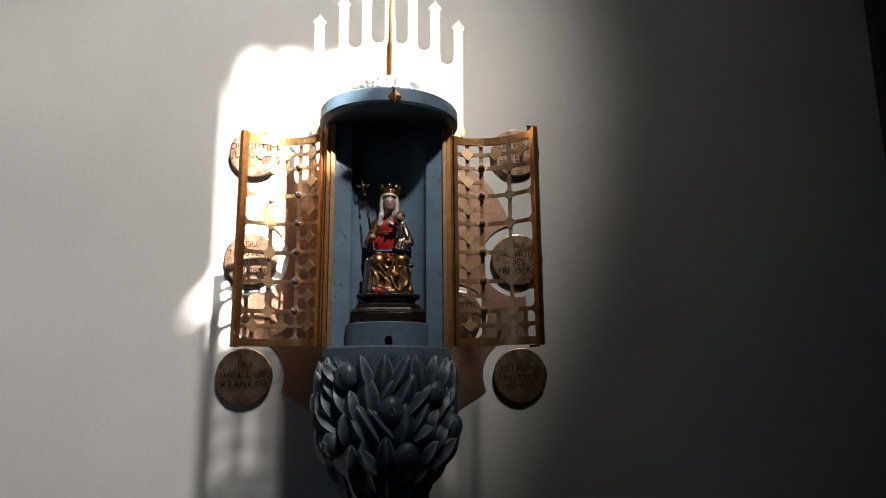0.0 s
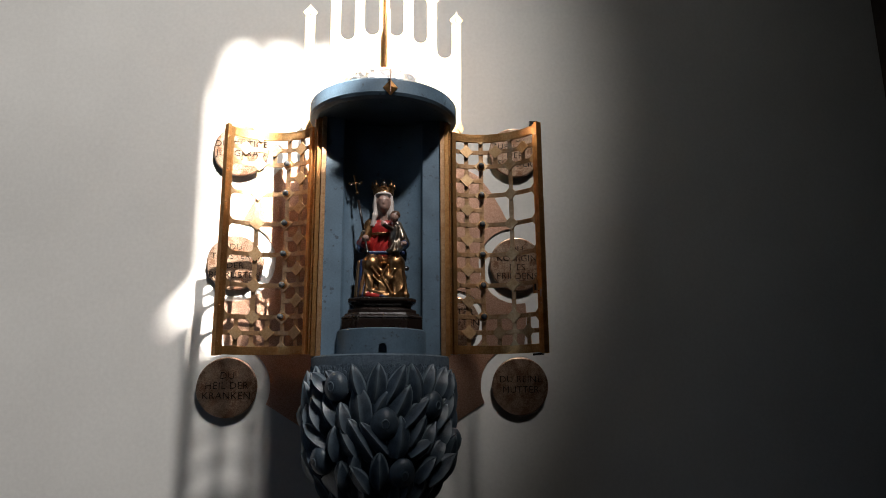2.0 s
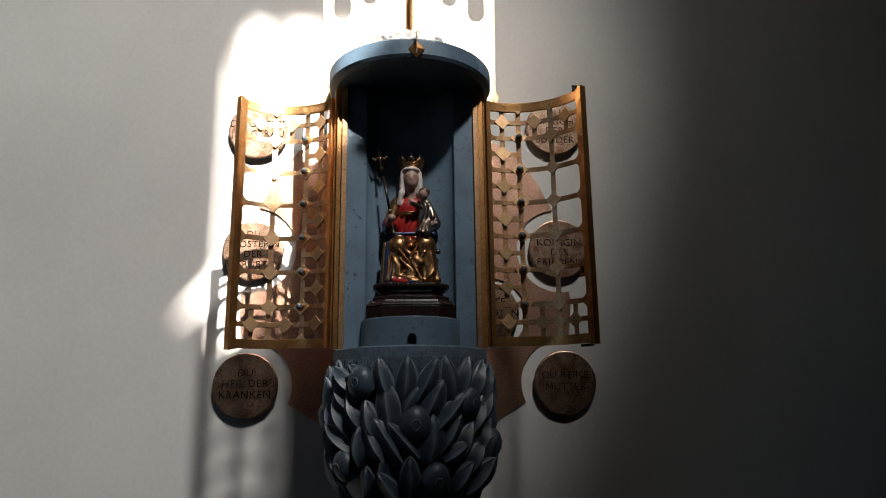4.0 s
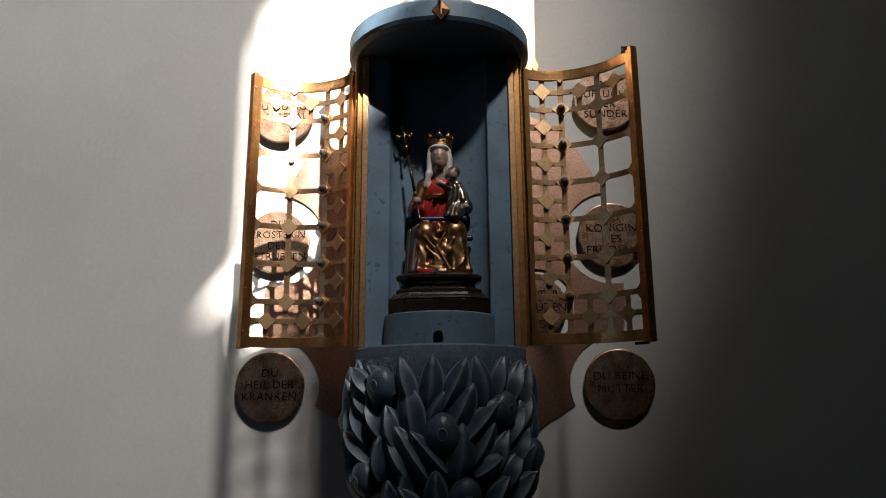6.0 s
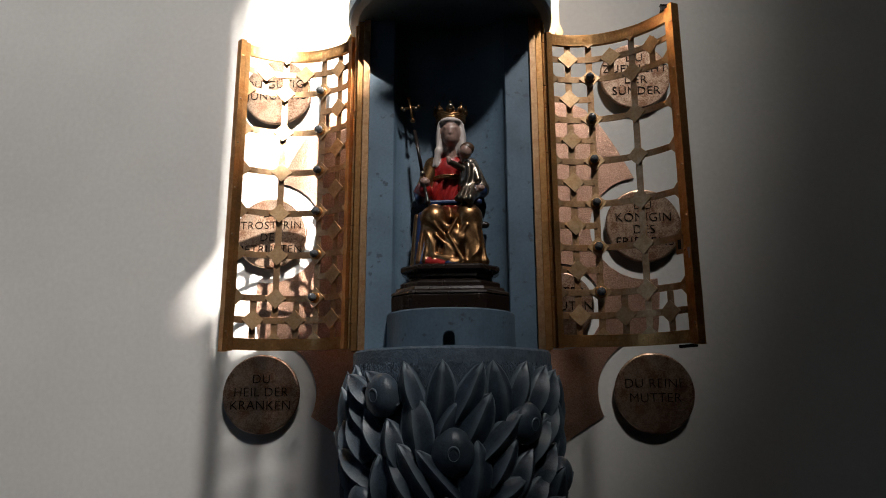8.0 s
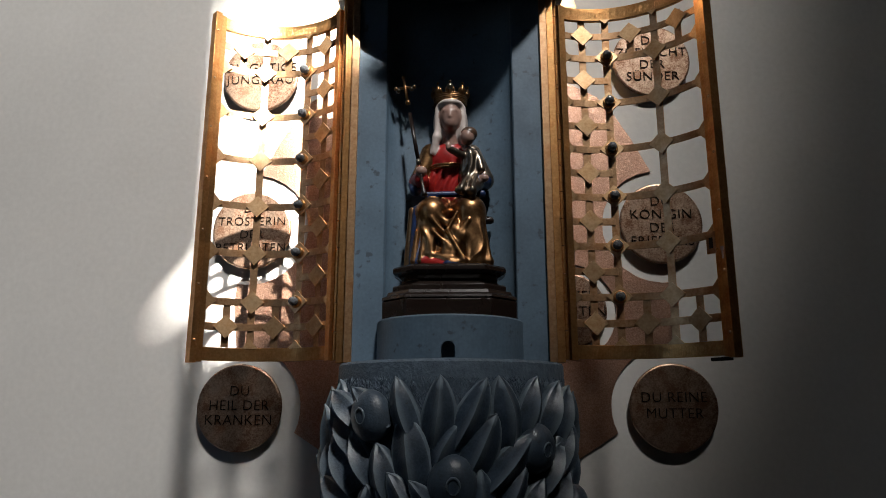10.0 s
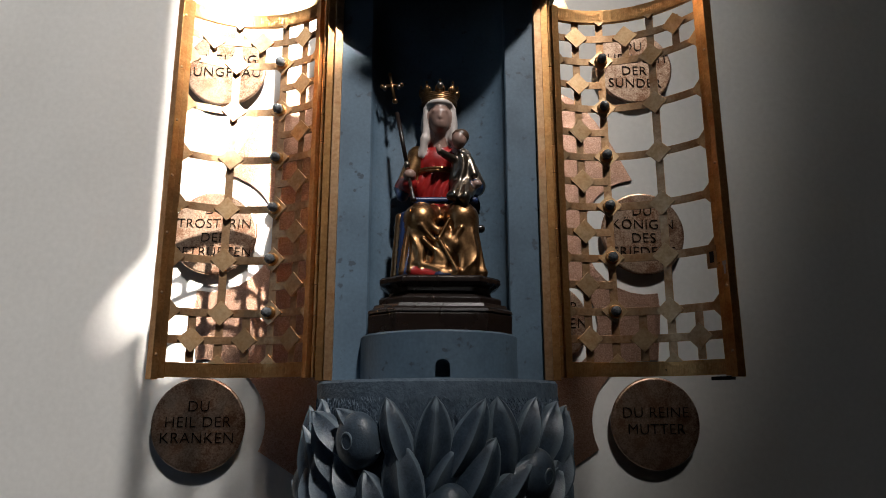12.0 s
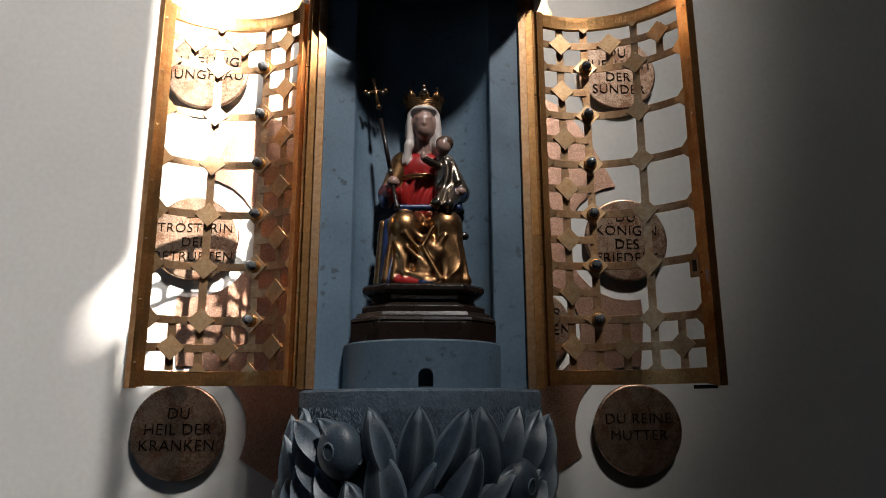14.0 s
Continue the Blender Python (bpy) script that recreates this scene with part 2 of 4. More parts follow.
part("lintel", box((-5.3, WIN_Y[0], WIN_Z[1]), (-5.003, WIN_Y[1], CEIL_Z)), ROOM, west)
slab("wall_east", (3.903, SOUTH_Y - 0.3, FLOOR_Z), (4.2, WALL_Y + 0.3, CEIL_Z), PIER, "dark brick side wall of the church", "wall")

WL, WB = window_point(-1.04, 2.08)
WR, WT = window_point(0.22, 3.88)
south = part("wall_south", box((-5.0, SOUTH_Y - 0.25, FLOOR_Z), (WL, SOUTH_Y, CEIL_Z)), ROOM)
tagged(south, "added unseen wall facing the shrine, with the sun mask's opening", "wall", kind="structure")
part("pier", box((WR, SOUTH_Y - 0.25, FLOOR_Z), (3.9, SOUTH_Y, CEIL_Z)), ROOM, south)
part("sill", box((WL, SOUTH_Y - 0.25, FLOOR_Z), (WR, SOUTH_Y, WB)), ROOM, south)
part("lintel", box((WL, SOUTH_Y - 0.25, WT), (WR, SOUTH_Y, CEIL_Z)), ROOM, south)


def lancet_sun_mask():
    """Added unseen sun mask in the form of stepped lancets: bars, pointed heads and blind panels at the foot."""
    win = thing("sun_mask_south", "added unseen mask of stepped pointed lancets shaping the sun patch", "window", (WL, SOUTH_Y, WB), kind="structure")
    # openings as x, x, top, foot of the sun patch they leave on the wall
    cells = [(-0.822, -0.79, 3.52, 2.12), (-0.785, -0.655, 3.74, 2.14), (-0.605, -0.43, 3.82, 2.22), (-0.41, -0.20, 3.72, 2.32), (-0.19, 0.01, 3.70, 2.42), (0.02, 0.20, 3.64, 2.56)]
    # two panels left of the lancets leave a slanting slit for the sun streak
    flank = [window_point(-1.04, 2.20), window_point(-0.833, 2.47), window_point(-0.833, 3.88), window_point(-1.04, 3.88)]
    part("mask_panel", prism([(px - WL, pz - WB) for px, pz in flank], -0.05, 0.0), STONE, win)
    flank = [window_point(-1.04, 2.08), window_point(-0.833, 2.08), window_point(-0.833, 2.34), window_point(-1.04, 2.19)]
    part("mask_panel", prism([(px - WL, pz - WB) for px, pz in flank], -0.05, 0.0), STONE, win)
    for x0, x1, top, foot in cells:
        (a, t), (b, f) = window_point(x0, top), window_point(x1, foot)
        a, b, t, f = a - WL, b - WL, t - WB, f - WB
        m, w = (a + b) / 2, (b - a) / 2
        left = [(a - 0.012, t - 2.2 * w), (a, t - 2.2 * w)] + [(m - w * (1 - u) ** 0.62, t - 2.2 * w * (1 - u)) for u in (0.2, 0.4, 0.6, 0.8, 0.92)] + [(m, t), (m, WT - WB), (a - 0.012, WT - WB)]
        for pts in (left, [(2 * m - px, pz) for px, pz in left[::-1]]):
            part("mask_head", prism(pts, -0.05, 0.0), STONE, win)
        if f > 0.02:
            part("mask_panel", box((a, -0.05, 0), (b, 0.0, f)), STONE, win)
        part("mask_bar", box((b, -0.055, 0), (b + (0.06 if x1 == -0.655 else 0.011), 0.005, t - 2.2 * w)), STONE, win)
    return win


lancet_sun_mask()
slab("floor", (-5.3, SOUTH_Y - 0.3, FLOOR_Z - 0.2), (4.2, WALL_Y + 0.3, FLOOR_Z - 0.002), FLOORING, "grey stone church floor", "floor")
slab("ceiling", (-5.3, SOUTH_Y - 0.3, CEIL_Z + 0.002), (4.2, WALL_Y + 0.3, CEIL_Z + 0.2), CEILING, "dark timber church ceiling", "ceiling")


# ---- copper sheet on the wall ----
def arc(cx, cz, r, a0, a1, n=14):
    return [(cx + r * math.cos(radians(a0 + (a1 - a0) * i / n)), cz + r * math.sin(radians(a0 + (a1 - a0) * i / n))) for i in range(n + 1)]


MX, MR = 0.697, 0.135
MZ = (3.105, 2.525, 1.925)
GAP = 0.195
half = [(0.0, 1.56), (0.20, 1.645), (0.355, 1.742)]
half += arc(MX, MZ[2], GAP, 204, 82)
half += [(0.735, 2.20), (0.742, 2.28)]
half += arc(MX, MZ[1], GAP, -78, -264)
half += [(0.617, 2.838), (0.565, 2.925), (0.507, 2.997), (0.38, 3.066), (0.20, 3.13), (0.0, 3.16)]
outline = half + [(-x, z) for x, z in half[-2:0:-1]]
sheet = part("copper_sheet", prism(outline, WALL_Y - 0.008, WALL_Y - 0.001, [arc(0.375, 2.235, 0.160, 0, 345, 30)]), COPPER)
tagged(sheet, "hammered copper sheet with scalloped outline on the wall", "wall panel")


# ---- bronze medallions ----
def medallion(x, z, r, lines, size, pitch, label):
    ob = thing("medallion", label, "medallion", (x, WALL_Y - 0.001, z), "medallions round the shrine")
    part("spacer", lathe([(0.0, -0.02), (0.03, -0.02), (0.03, 0.0), (0.0, 0.0)], 16), BRONZE, ob).matrix_local = pose(0, 0, 0, 90)
    d0, d1 = 0.018, 0.030
    prof = [(0.0, d0), (r - 0.003, d0), (r, d0 + 0.003), (r, d1 - 0.005), (r - 0.002, d1 - 0.002), (r - 0.006, d1 - 0.0004), (0.0, d1)]
    part("disc", lathe(prof, 72, close=False), BRONZE, ob, smooth=False).matrix_local = pose(0, 0, 0, 90)
    top = (len(lines) - 1) / 2 * pitch
    for i, text in enumerate(lines):
        lettering(text, size, (0, -d1 + 0.0005, top - i * pitch + 0.006), ob)
    return ob


medallion(-MX + 0.004, MZ[0] - 0.016, MR, ("DU GÜTIGE", "JUNGFRAU"), 0.047, 0.048, "round bronze medallion lettered DU GÜTIGE JUNGFRAU, brightly lit")
medallion(-MX + 0.006, MZ[1] - 0.008, MR, ("DU", "TRÖSTERIN", "DER", "BETRÜBTEN"), 0.043, 0.046, "round bronze medallion lettered DU TRÖSTERIN DER BETRÜBTEN")
medallion(-MX, MZ[2], MR + 0.004, ("DU", "HEIL DER", "KRANKEN"), 0.046, 0.046, "round bronze medallion lettered DU HEIL DER KRANKEN")
medallion(MX + 0.004, MZ[0] + 0.02, MR, ("DU", "ZUFLUCHT", "DER", "SÜNDER"), 0.047, 0.046, "round bronze medallion lettered DU ZUFLUCHT DER SÜNDER")
medallion(MX - 0.002, MZ[1] + 0.004, MR + 0.003, ("DU", "KÖNIGIN", "DES", "FRIEDENS"), 0.047, 0.046, "round bronze medallion lettered DU KÖNIGIN DES FRIEDENS")
medallion(MX - 0.002, MZ[2], MR + 0.004, ("DU REINE", "MUTTER"), 0.046, 0.050, "round bronze medallion lettered DU REINE MUTTER")
inner = medallion(0.375, 2.235, 0.125, (), 0.05, 0.05, "round bronze medallion half hidden behind the shrine")
lettering("TER", 0.047, (0.052, -0.0295, 0.048), inner)
lettering("UTEN", 0.047, (0.060, -0.0295, -0.004), inner)


# ---- the stone column and its leaf capital ----
AX, AY = 0.0, 3.68
column = thing("column", "blue-grey stone column with a carved leaf capital carrying the shrine", "column", (AX, AY, FLOOR_Z))


def at_axis(ob):
    """Sets a part built in the axis's own coordinates under its thing."""
    ob.location = (0, 0, -FLOOR_Z)
    return ob


at_axis(part("shaft", lathe([(0.0, 0.42), (0.15, 0.42), (0.145, 1.38), (0.148, 1.42), (0.0, 1.42)], 48, close=False), STONE, column, smooth=True))
at_axis(part("base", lathe([(0.0, FLOOR_Z), (0.27, FLOOR_Z), (0.27, 0.36), (0.23, 0.37), (0.22, 0.40), (0.17, 0.42), (0.0, 0.42)], 48, close=False), STONE, column))
bell = [(0.0, 1.40), (0.150, 1.40), (0.165, 1.46), (0.195, 1.50), (0.232, 1.55), (0.256, 1.61), (0.266, 1.70), (0.268, 1.80), (0.267, 1.88), (0.2750, 1.93), (0.2765, 1.965), (0.0, 1.965)]
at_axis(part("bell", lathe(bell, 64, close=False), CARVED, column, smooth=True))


def bell_radius(z):
    pts = bell[1:-1]
    for (r0, z0), (r1, z1) in zip(pts, pts[1:]):
        if z0 <= z <= z1:
            return r0 + (r1 - r0) * (z - z0) / max(1e-6, z1 - z0)
    return pts[0][0] if z < pts[0][1] else pts[-1][0]


def ring_band():
    """The chiselled drum above the leaves, its face cut with short slanting strokes."""
    bm = lathe([(0.0, 1.904), (0.2770, 1.904), (0.2778, 1.950), (0.279, 2.008), (0.279, 2.024), (0.275, 2.030), (0.0, 2.030)], 96, close=False)
    return bm


at_axis(part("top_band", ring_band(), HATCHED, column, "chiselled stone band"))


def stroke(bm, theta, z, length, lean):
    r = 0.2770 + 0.0172 * (z - 1.904) - 0.0002
    d = Vector((math.cos(theta), math.sin(theta), 0))
    t = Vector((-math.sin(theta), math.cos(theta), 0))
    w = t * math.sin(lean) + Vector((0, 0, 1)) * math.cos(lean)
    s = t * math.cos(lean) - Vector((0, 0, 1)) * math.sin(lean)
    c = d * r + Vector((0, 0, z))
    a = bm.verts.new(c - w * length / 2)
    b = bm.verts.new(c + w * length / 2)
    e = bm.verts.new(c + s * 0.0010)
    f = bm.verts.new(c - s * 0.0010)
    g = bm.verts.new(c + d * 0.0022)
    for u, v in ((a, e), (e, b), (b, f), (f, a)):
        bm.faces.new((u, v, g))


rnd = random.Random(5)
strokes = bmesh.new()
for _ in range(7000):
    stroke(strokes, rnd.uniform(0, 2 * math.pi), 1.906 + 0.084 * rnd.random() ** 1.1, rnd.uniform(0.010, 0.024), rnd.uniform(-0.9, 0.9))
at_axis(tagged(part("chisel_marks", strokes, HATCHED, column), "short slanting chisel marks", kind="stuff"))


def leaf_mesh(length, width, thick, bend, seed):
    """A pointed stone leaf with a crisp midrib, standing up the z axis and facing -y."""
    r = random.Random(seed)
    bm = bmesh.new()
    n, m = 10, 4
    skew = r.uniform(-0.10, 0.10)
    for side in (-1, 1):
        grid = []
        for i in range(n + 1):
            u = i / n
            w = width * 1.62 * (u + 0.10) ** 0.55 * (1 - u) ** 0.78
            mid = skew * width * math.sin(math.pi * u)
            row = []
            for j in range(m + 2):
                v = (0.0, 0.30, 0.60, 0.84, 1.0, 1.0)[j]
                y = -thick * (1 - v ** 1.05) * (0.30 * (1 - u) + 0.70 * math.sin(math.pi * min(1, 0.9 * u + 0.10))) * (1 - 0.06 * math.sin(math.pi * v))
                y -= 0.10 * thick * math.exp(-((v - 0.9) / 0.12) ** 2)
                y -= bend * length * u * u
                if j == m + 1:
                    y += (thick * 0.9 + 0.012) * (1 - u) ** 0.7 + 0.003
                row.append(bm.verts.new((mid + side * w * (v if j <= m else 0.9), y, length * u)))
            grid.append(row)
        for i in range(n):
            for j in range(m + 1):
                q = (grid[i][j], grid[i][j + 1], grid[i + 1][j + 1], grid[i + 1][j])
                bm.faces.new(q if side > 0 else q[::-1]).material_index = 1 if j == m - 1 and i > 1 else 0
    me = bpy.data.meshes.new("leaf")
    bm.to_mesh(me)
    bm.free()
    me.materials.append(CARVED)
    me.materials.append(RIM)
    me.polygons.foreach_set("use_smooth", [True] * len(me.polygons))
    return me


rnd = random.Random(8)
LEAVES = [leaf_mesh(rnd.uniform(0.148, 0.176), rnd.uniform(0.046, 0.056), rnd.uniform(0.036, 0.044), rnd.uniform(0.0, 0.08), s) for s in range(10)]
# buds: angle round the axis from the front (towards +x), height, radius
BUDS = [(-35.0, 1.910, 0.050), (2.0, 1.777, 0.052), (40.0, 1.842, 0.047), (-50.0, 1.645, 0.047), (15.5, 1.605, 0.049), (80.0, 1.70, 0.047), (-88.0, 1.80, 0.047),
        (120.0, 1.80, 0.048), (165.0, 1.70, 0.048), (-135.0, 1.75, 0.048)]


def on_bell(angle, z, lift, tilt=0.0, lean=0.0, scale=1.0):
    """A pose on the capital's face: z up the surface, -y outwards."""
    a = radians(angle)
    r = bell_radius(z) + lift
    slope = math.atan2(bell_radius(z + 0.05) - bell_radius(z - 0.05), 0.1)
    return pose(r * math.sin(a), -r * math.cos(a), z - FLOOR_Z, 0, 0, angle) @ pose(0, 0, 0, math.degrees(slope) * 0.8 + tilt, lean, 0) @ Matrix.Scale(scale, 4)


def leaf_row(rows, thick, seed):
    """One ring of leaves on the capital's front: foot angle, foot height, lean, length, width."""
    r = random.Random(seed)
    for k, (angle, z, lean, length, width) in enumerate(rows):
        ob = new("leaf", leaf_mesh(length * 1.16, width * 0.70, thick * r.uniform(0.92, 1.08), r.uniform(0.0, 0.05), seed + k))
        ob.parent = column
        ob.matrix_local = on_bell(angle, z - 0.012, 0.004 + 0.0015 * (k % 3), r.uniform(3, 7), lean)


# the ring under the chiselled band
leaf_row([(-26, 1.900, -48, 0.110, 0.060), (-44, 1.892, -46, 0.110, 0.060), (-15, 1.872, -16, 0.120, 0.062), (-6, 1.858, 6, 0.131, 0.076), (3, 1.858, 25, 0.138, 0.072),
          (27, 1.858, -10, 0.131, 0.078), (35, 1.880, 14, 0.114, 0.066), (47, 1.872, 20, 0.118, 0.062), (58, 1.864, 18, 0.116, 0.064), (-57, 1.862, -8, 0.124, 0.066)], 0.046, 100)
# the second ring
leaf_row([(-47, 1.835, -34, 0.110, 0.064), (-36, 1.778, -26, 0.112, 0.064), (-14, 1.763, -8, 0.150, 0.088), (-5, 1.816, 29, 0.096, 0.074), (8, 1.800, 26, 0.124, 0.084),
          (16, 1.768, 42, 0.140, 0.066), (-48, 1.758, -30, 0.128, 0.066), (-62, 1.752, -24, 0.122, 0.074), (-25, 1.744, -14, 0.112, 0.072), (44, 1.756, 34, 0.118, 0.068),
          (54, 1.790, 26, 0.122, 0.068)], 0.050, 200)
# the third ring
leaf_row([(-6, 1.668, -34, 0.150, 0.080), (4, 1.684, -42, 0.134, 0.058), (11, 1.669, 3, 0.134, 0.086), (21, 1.708, 30, 0.114, 0.070), (35, 1.680, 20, 0.108, 0.072),
          (-36, 1.660, 2, 0.110, 0.078), (-46, 1.700, -52, 0.130, 0.064), (-18, 1.672, -32, 0.112, 0.070), (22, 1.670, 57, 0.094, 0.058), (50, 1.690, 30, 0.116, 0.074),
          (-60, 1.668, -20, 0.118, 0.072)], 0.050, 300)
# the lowest ring, turning in under the bulge
leaf_row([(-1, 1.566, -1, 0.126, 0.070), (-32, 1.556, 8, 0.108, 0.076), (-11, 1.553, -32, 0.112, 0.056), (46, 1.566, 40, 0.136, 0.076), (32, 1.580, 30, 0.100, 0.062),
          (44, 1.636, 30, 0.104, 0.070), (-22, 1.606, 12, 0.094, 0.060), (-55, 1.600, -26, 0.108, 0.076), (18, 1.520, 12, 0.108, 0.066), (30, 1.512, 22, 0.104, 0.066)], 0.046, 400)
# sides and back
TIERS = ((1.430, 11, 0.80), (1.480, 12, 0.85), (1.550, 12, 0.85), (1.610, 13, 0.86), (1.668, 14, 0.86), (1.725, 15, 0.86), (1.775, 15, 0.86), (1.815, 15, 0.82), (1.842, 18, 0.80))
for k, (z, count, size) in enumerate(TIERS):
    for i in range(count):
        angle = 360 * (i + 0.5 * (k % 2) + rnd.uniform(-0.2, 0.2)) / count
        angle = (angle + 180) % 360 - 180
        zz = z + rnd.uniform(-0.018, 0.012)
        if k > 1 and abs(angle) < 64:
            continue
        if any(abs((angle - a + 180) % 360 - 180) * 0.0050 < b * 0.62 and -0.105 < zz - bz < 0.0 for a, bz, b in BUDS):
            continue
        ob = new("leaf", LEAVES[rnd.randrange(10)])
        ob.parent = column
        ob.matrix_local = on_bell(angle, zz, 0.010, rnd.uniform(3, 7), rnd.uniform(-24, 24), size * rnd.uniform(0.92, 1.06))
for i in range(9):
    angle = 40 * i + rnd.uniform(-8, 8)
    ob = new("leaf", LEAVES[rnd.randrange(10)])
    ob.parent = column
    ob.matrix_local = pose(0.148 * math.sin(radians(angle)), -0.148 * math.cos(radians(angle)), 1.33 - FLOOR_Z, 0, 0, angle) @ pose(0, 0, 0, 6, rnd.uniform(-12, 12)) @ Matrix.Scale(0.9, 4)


def bud_mesh():
    bm = bmesh.new()
    bmesh.ops.create_uvsphere(bm, u_segments=28, v_segments=16, radius=0.048)
    for v in bm.verts:
        v.co.x *= 1 - 1.6 * v.co.z + 0.03 * noise.noise(v.co * 30)
        v.co.z *= 1.12
        v.co.y *= 0.74
    me = bpy.data.meshes.new("bud")
    bm.to_mesh(me)
    bm.free()
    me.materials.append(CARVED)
    me.polygons.foreach_set("use_smooth", [True] * len(me.polygons))
    return me


def crescent_mesh():
    """The raised eye-like ring on a bud's face."""
    bm = bmesh.new()
    n, m = 20, 6
    rings = []
    for i in range(n):
        a = 2 * math.pi * i / n
        fat = 0.0029 * (0.65 + 0.35 * math.sin(a))
        rings.append([bm.verts.new(((0.0118 + fat * math.cos(b)) * math.cos(a), fat * math.sin(b), (0.0150 + fat * math.cos(b)) * math.sin(a))) for b in [2 * math.pi * j / m for j in range(m)]])
    for i in range(n):
        for j in range(m):
            bm.faces.new((rings[i][j], rings[(i + 1) % n][j], rings[(i + 1) % n][(j + 1) % m], rings[i][(j + 1) % m]))
    me = bpy.data.meshes.new("ring")
    bm.to_mesh(me)
    bm.free()
    me.materials.append(RIM)
    me.polygons.foreach_set("use_smooth", [True] * len(me.polygons))
    return me


BUD, CRESCENT = bud_mesh(), crescent_mesh()
for angle, z, r in BUDS:
    ob = new("bud", BUD)
    ob.parent = column
    ob.matrix_local = on_bell(angle, z, 0.024 if z < 1.9 else 0.018, 6 if z < 1.9 else 0) @ Matrix.Scale(r / 0.048, 4)
    ring = new("ring", CRESCENT)
    ring.parent = ob
    ring.matrix_local = pose(0, -0.0345, 0.002)

# ---- niche: drum, shell, canopy ----
niche = thing("niche", "blue-grey stone niche with round canopy holding the statue", "niche", (AX, AY, FLOOR_Z))


def drum_with_hole():
    """The round pedestal block, with a small arched mouse-hole cut into its front."""
    bm = lathe([(0.0, 2.030), (0.176, 2.030), (0.176, 2.124), (0.173, 2.128), (0.0, 2.128)], 96, close=False)
    bmesh.ops.recalc_face_normals(bm, faces=bm.faces)
    me = bpy.data.meshes.new("drum")
    bm.to_mesh(me)
    bm.free()
    me.materials.append(STONE)
    ob = new("drum", me)
    arch = [(-0.015, 2.033), (0.015, 2.033)] + arc(0, 2.054, 0.015, 0, 180, 10)
    cb = prism(arch, -0.22, -0.13)
    bmesh.ops.recalc_face_normals(cb, faces=cb.faces)
    cm = bpy.data.meshes.new("cutter")
    cb.to_mesh(cm)
    cb.free()
    cutter = new("cutter", cm)
    mod = ob.modifiers.new("hole", "BOOLEAN")
    mod.operation, mod.object, mod.solver = "DIFFERENCE", cutter, "EXACT"
    bpy.context.view_layer.update()
    cut = bpy.data.meshes.new_from_object(ob.evaluated_get(bpy.context.evaluated_depsgraph_get()))
    ob.modifiers.clear()
    ob.data = cut
    bpy.data.objects.remove(cutter)
    ob.parent = niche
    return ob


at_axis(drum_with_hole()).location.y = -0.082


def shell_section():
    """Plan of the niche's wall: a thick horseshoe open to the front, with flat front faces."""
    ro, yf = 0.264, -0.085
    ao = math.degrees(math.asin(yf / ro))
    pts = arc(0, 0, ro, ao, 180 - ao, 40)
    a, b = 0.163, 0.062
    pts += [(-a - 0.003, yf)]
    pts += [(a * math.cos(radians(t)), yf + 0.003 + b * math.sin(radians(t))) for t in range(180, -1, -5)]
    pts += [(a + 0.003, yf)]
    return pts


def upright(plan, z0, z1):
    bm = bmesh.new()
    lo = [bm.verts.new((x, y, z0)) for x, y in plan]
    hi = [bm.verts.new((x, y, z1)) for x, y in plan]
    for i in range(len(plan)):
        j = (i + 1) % len(plan)
        bm.faces.new((lo[i], lo[j], hi[j], hi[i]))
    f, g = bm.faces.new(lo[::-1]), bm.faces.new(hi)
    bmesh.ops.triangulate(bm, faces=[f, g])
    return bm


at_axis(part("shell", upright(shell_section(), 2.030, 3.032), STONE, niche, "blue-grey stone shell"))
canopy = [(0.0, 3.034), (0.292, 3.034), (0.312, 3.040), (0.319, 3.052), (0.319, 3.105), (0.312, 3.114), (0.27, 3.120), (0.0, 3.135)]
at_axis(part("canopy", lathe(canopy, 96, close=False), STONE, niche, "round blue-grey canopy slab"))


def cap_diamond():
    bm = bmesh.new()
    a, d = 0.030, 0.034
    c = [bm.verts.new(p) for p in ((-a, 0, 0), (0, 0, -d), (a, 0, 0), (0, 0, d))]
    tip = bm.verts.new((0, -0.012, 0))
    for i in range(4):
        bm.faces.new((c[i], c[(i + 1) % 4], tip))
    bm.faces.new(c[::-1])
    return bm


star = part("diamond", cap_diamond(), BRASS, niche, "pyramid-faced brass diamond")
star.location = (0.017, -0.321, 3.068 - FLOOR_Z)
at_axis(part("fin", box((0.0155, -0.347, 3.04), (0.0185, -0.24, 3.150)), BRONZE, niche))

# glass dome on the canopy, crumpled foil under it
dome = thing("glass_dome", "clear glass dome on the canopy over crumpled foil", "dome", (AX, AY, 3.120))
part("dome", lathe([(0.232 * math.cos(radians(a)), 0.015 + 0.140 * math.sin(radians(a))) for a in range(0, 91, 6)], 64, close=False), GLASS, dome, smooth=True).visible_shadow = False


def foil():
    bm = bmesh.new()
    bmesh.ops.create_uvsphere(bm, u_segments=40, v_segments=20, radius=1)
    bmesh.ops.delete(bm, geom=[v for v in bm.verts if v.co.z < -0.05], context="VERTS")
    for v in bm.verts:
        k = 1 + 0.16 * noise.noise(v.co * 4.5) + 0.10 * noise.noise(v.co * 11)
        v.co = Vector((v.co.x * 0.15 * k, v.co.y * 0.15 * k, max(0.006, v.co.z * 0.125 * k + 0.01)))
    return bm


part("foil", foil(), FOIL, dome, "crumpled silver foil").location = (-0.02, -0.03, 0)


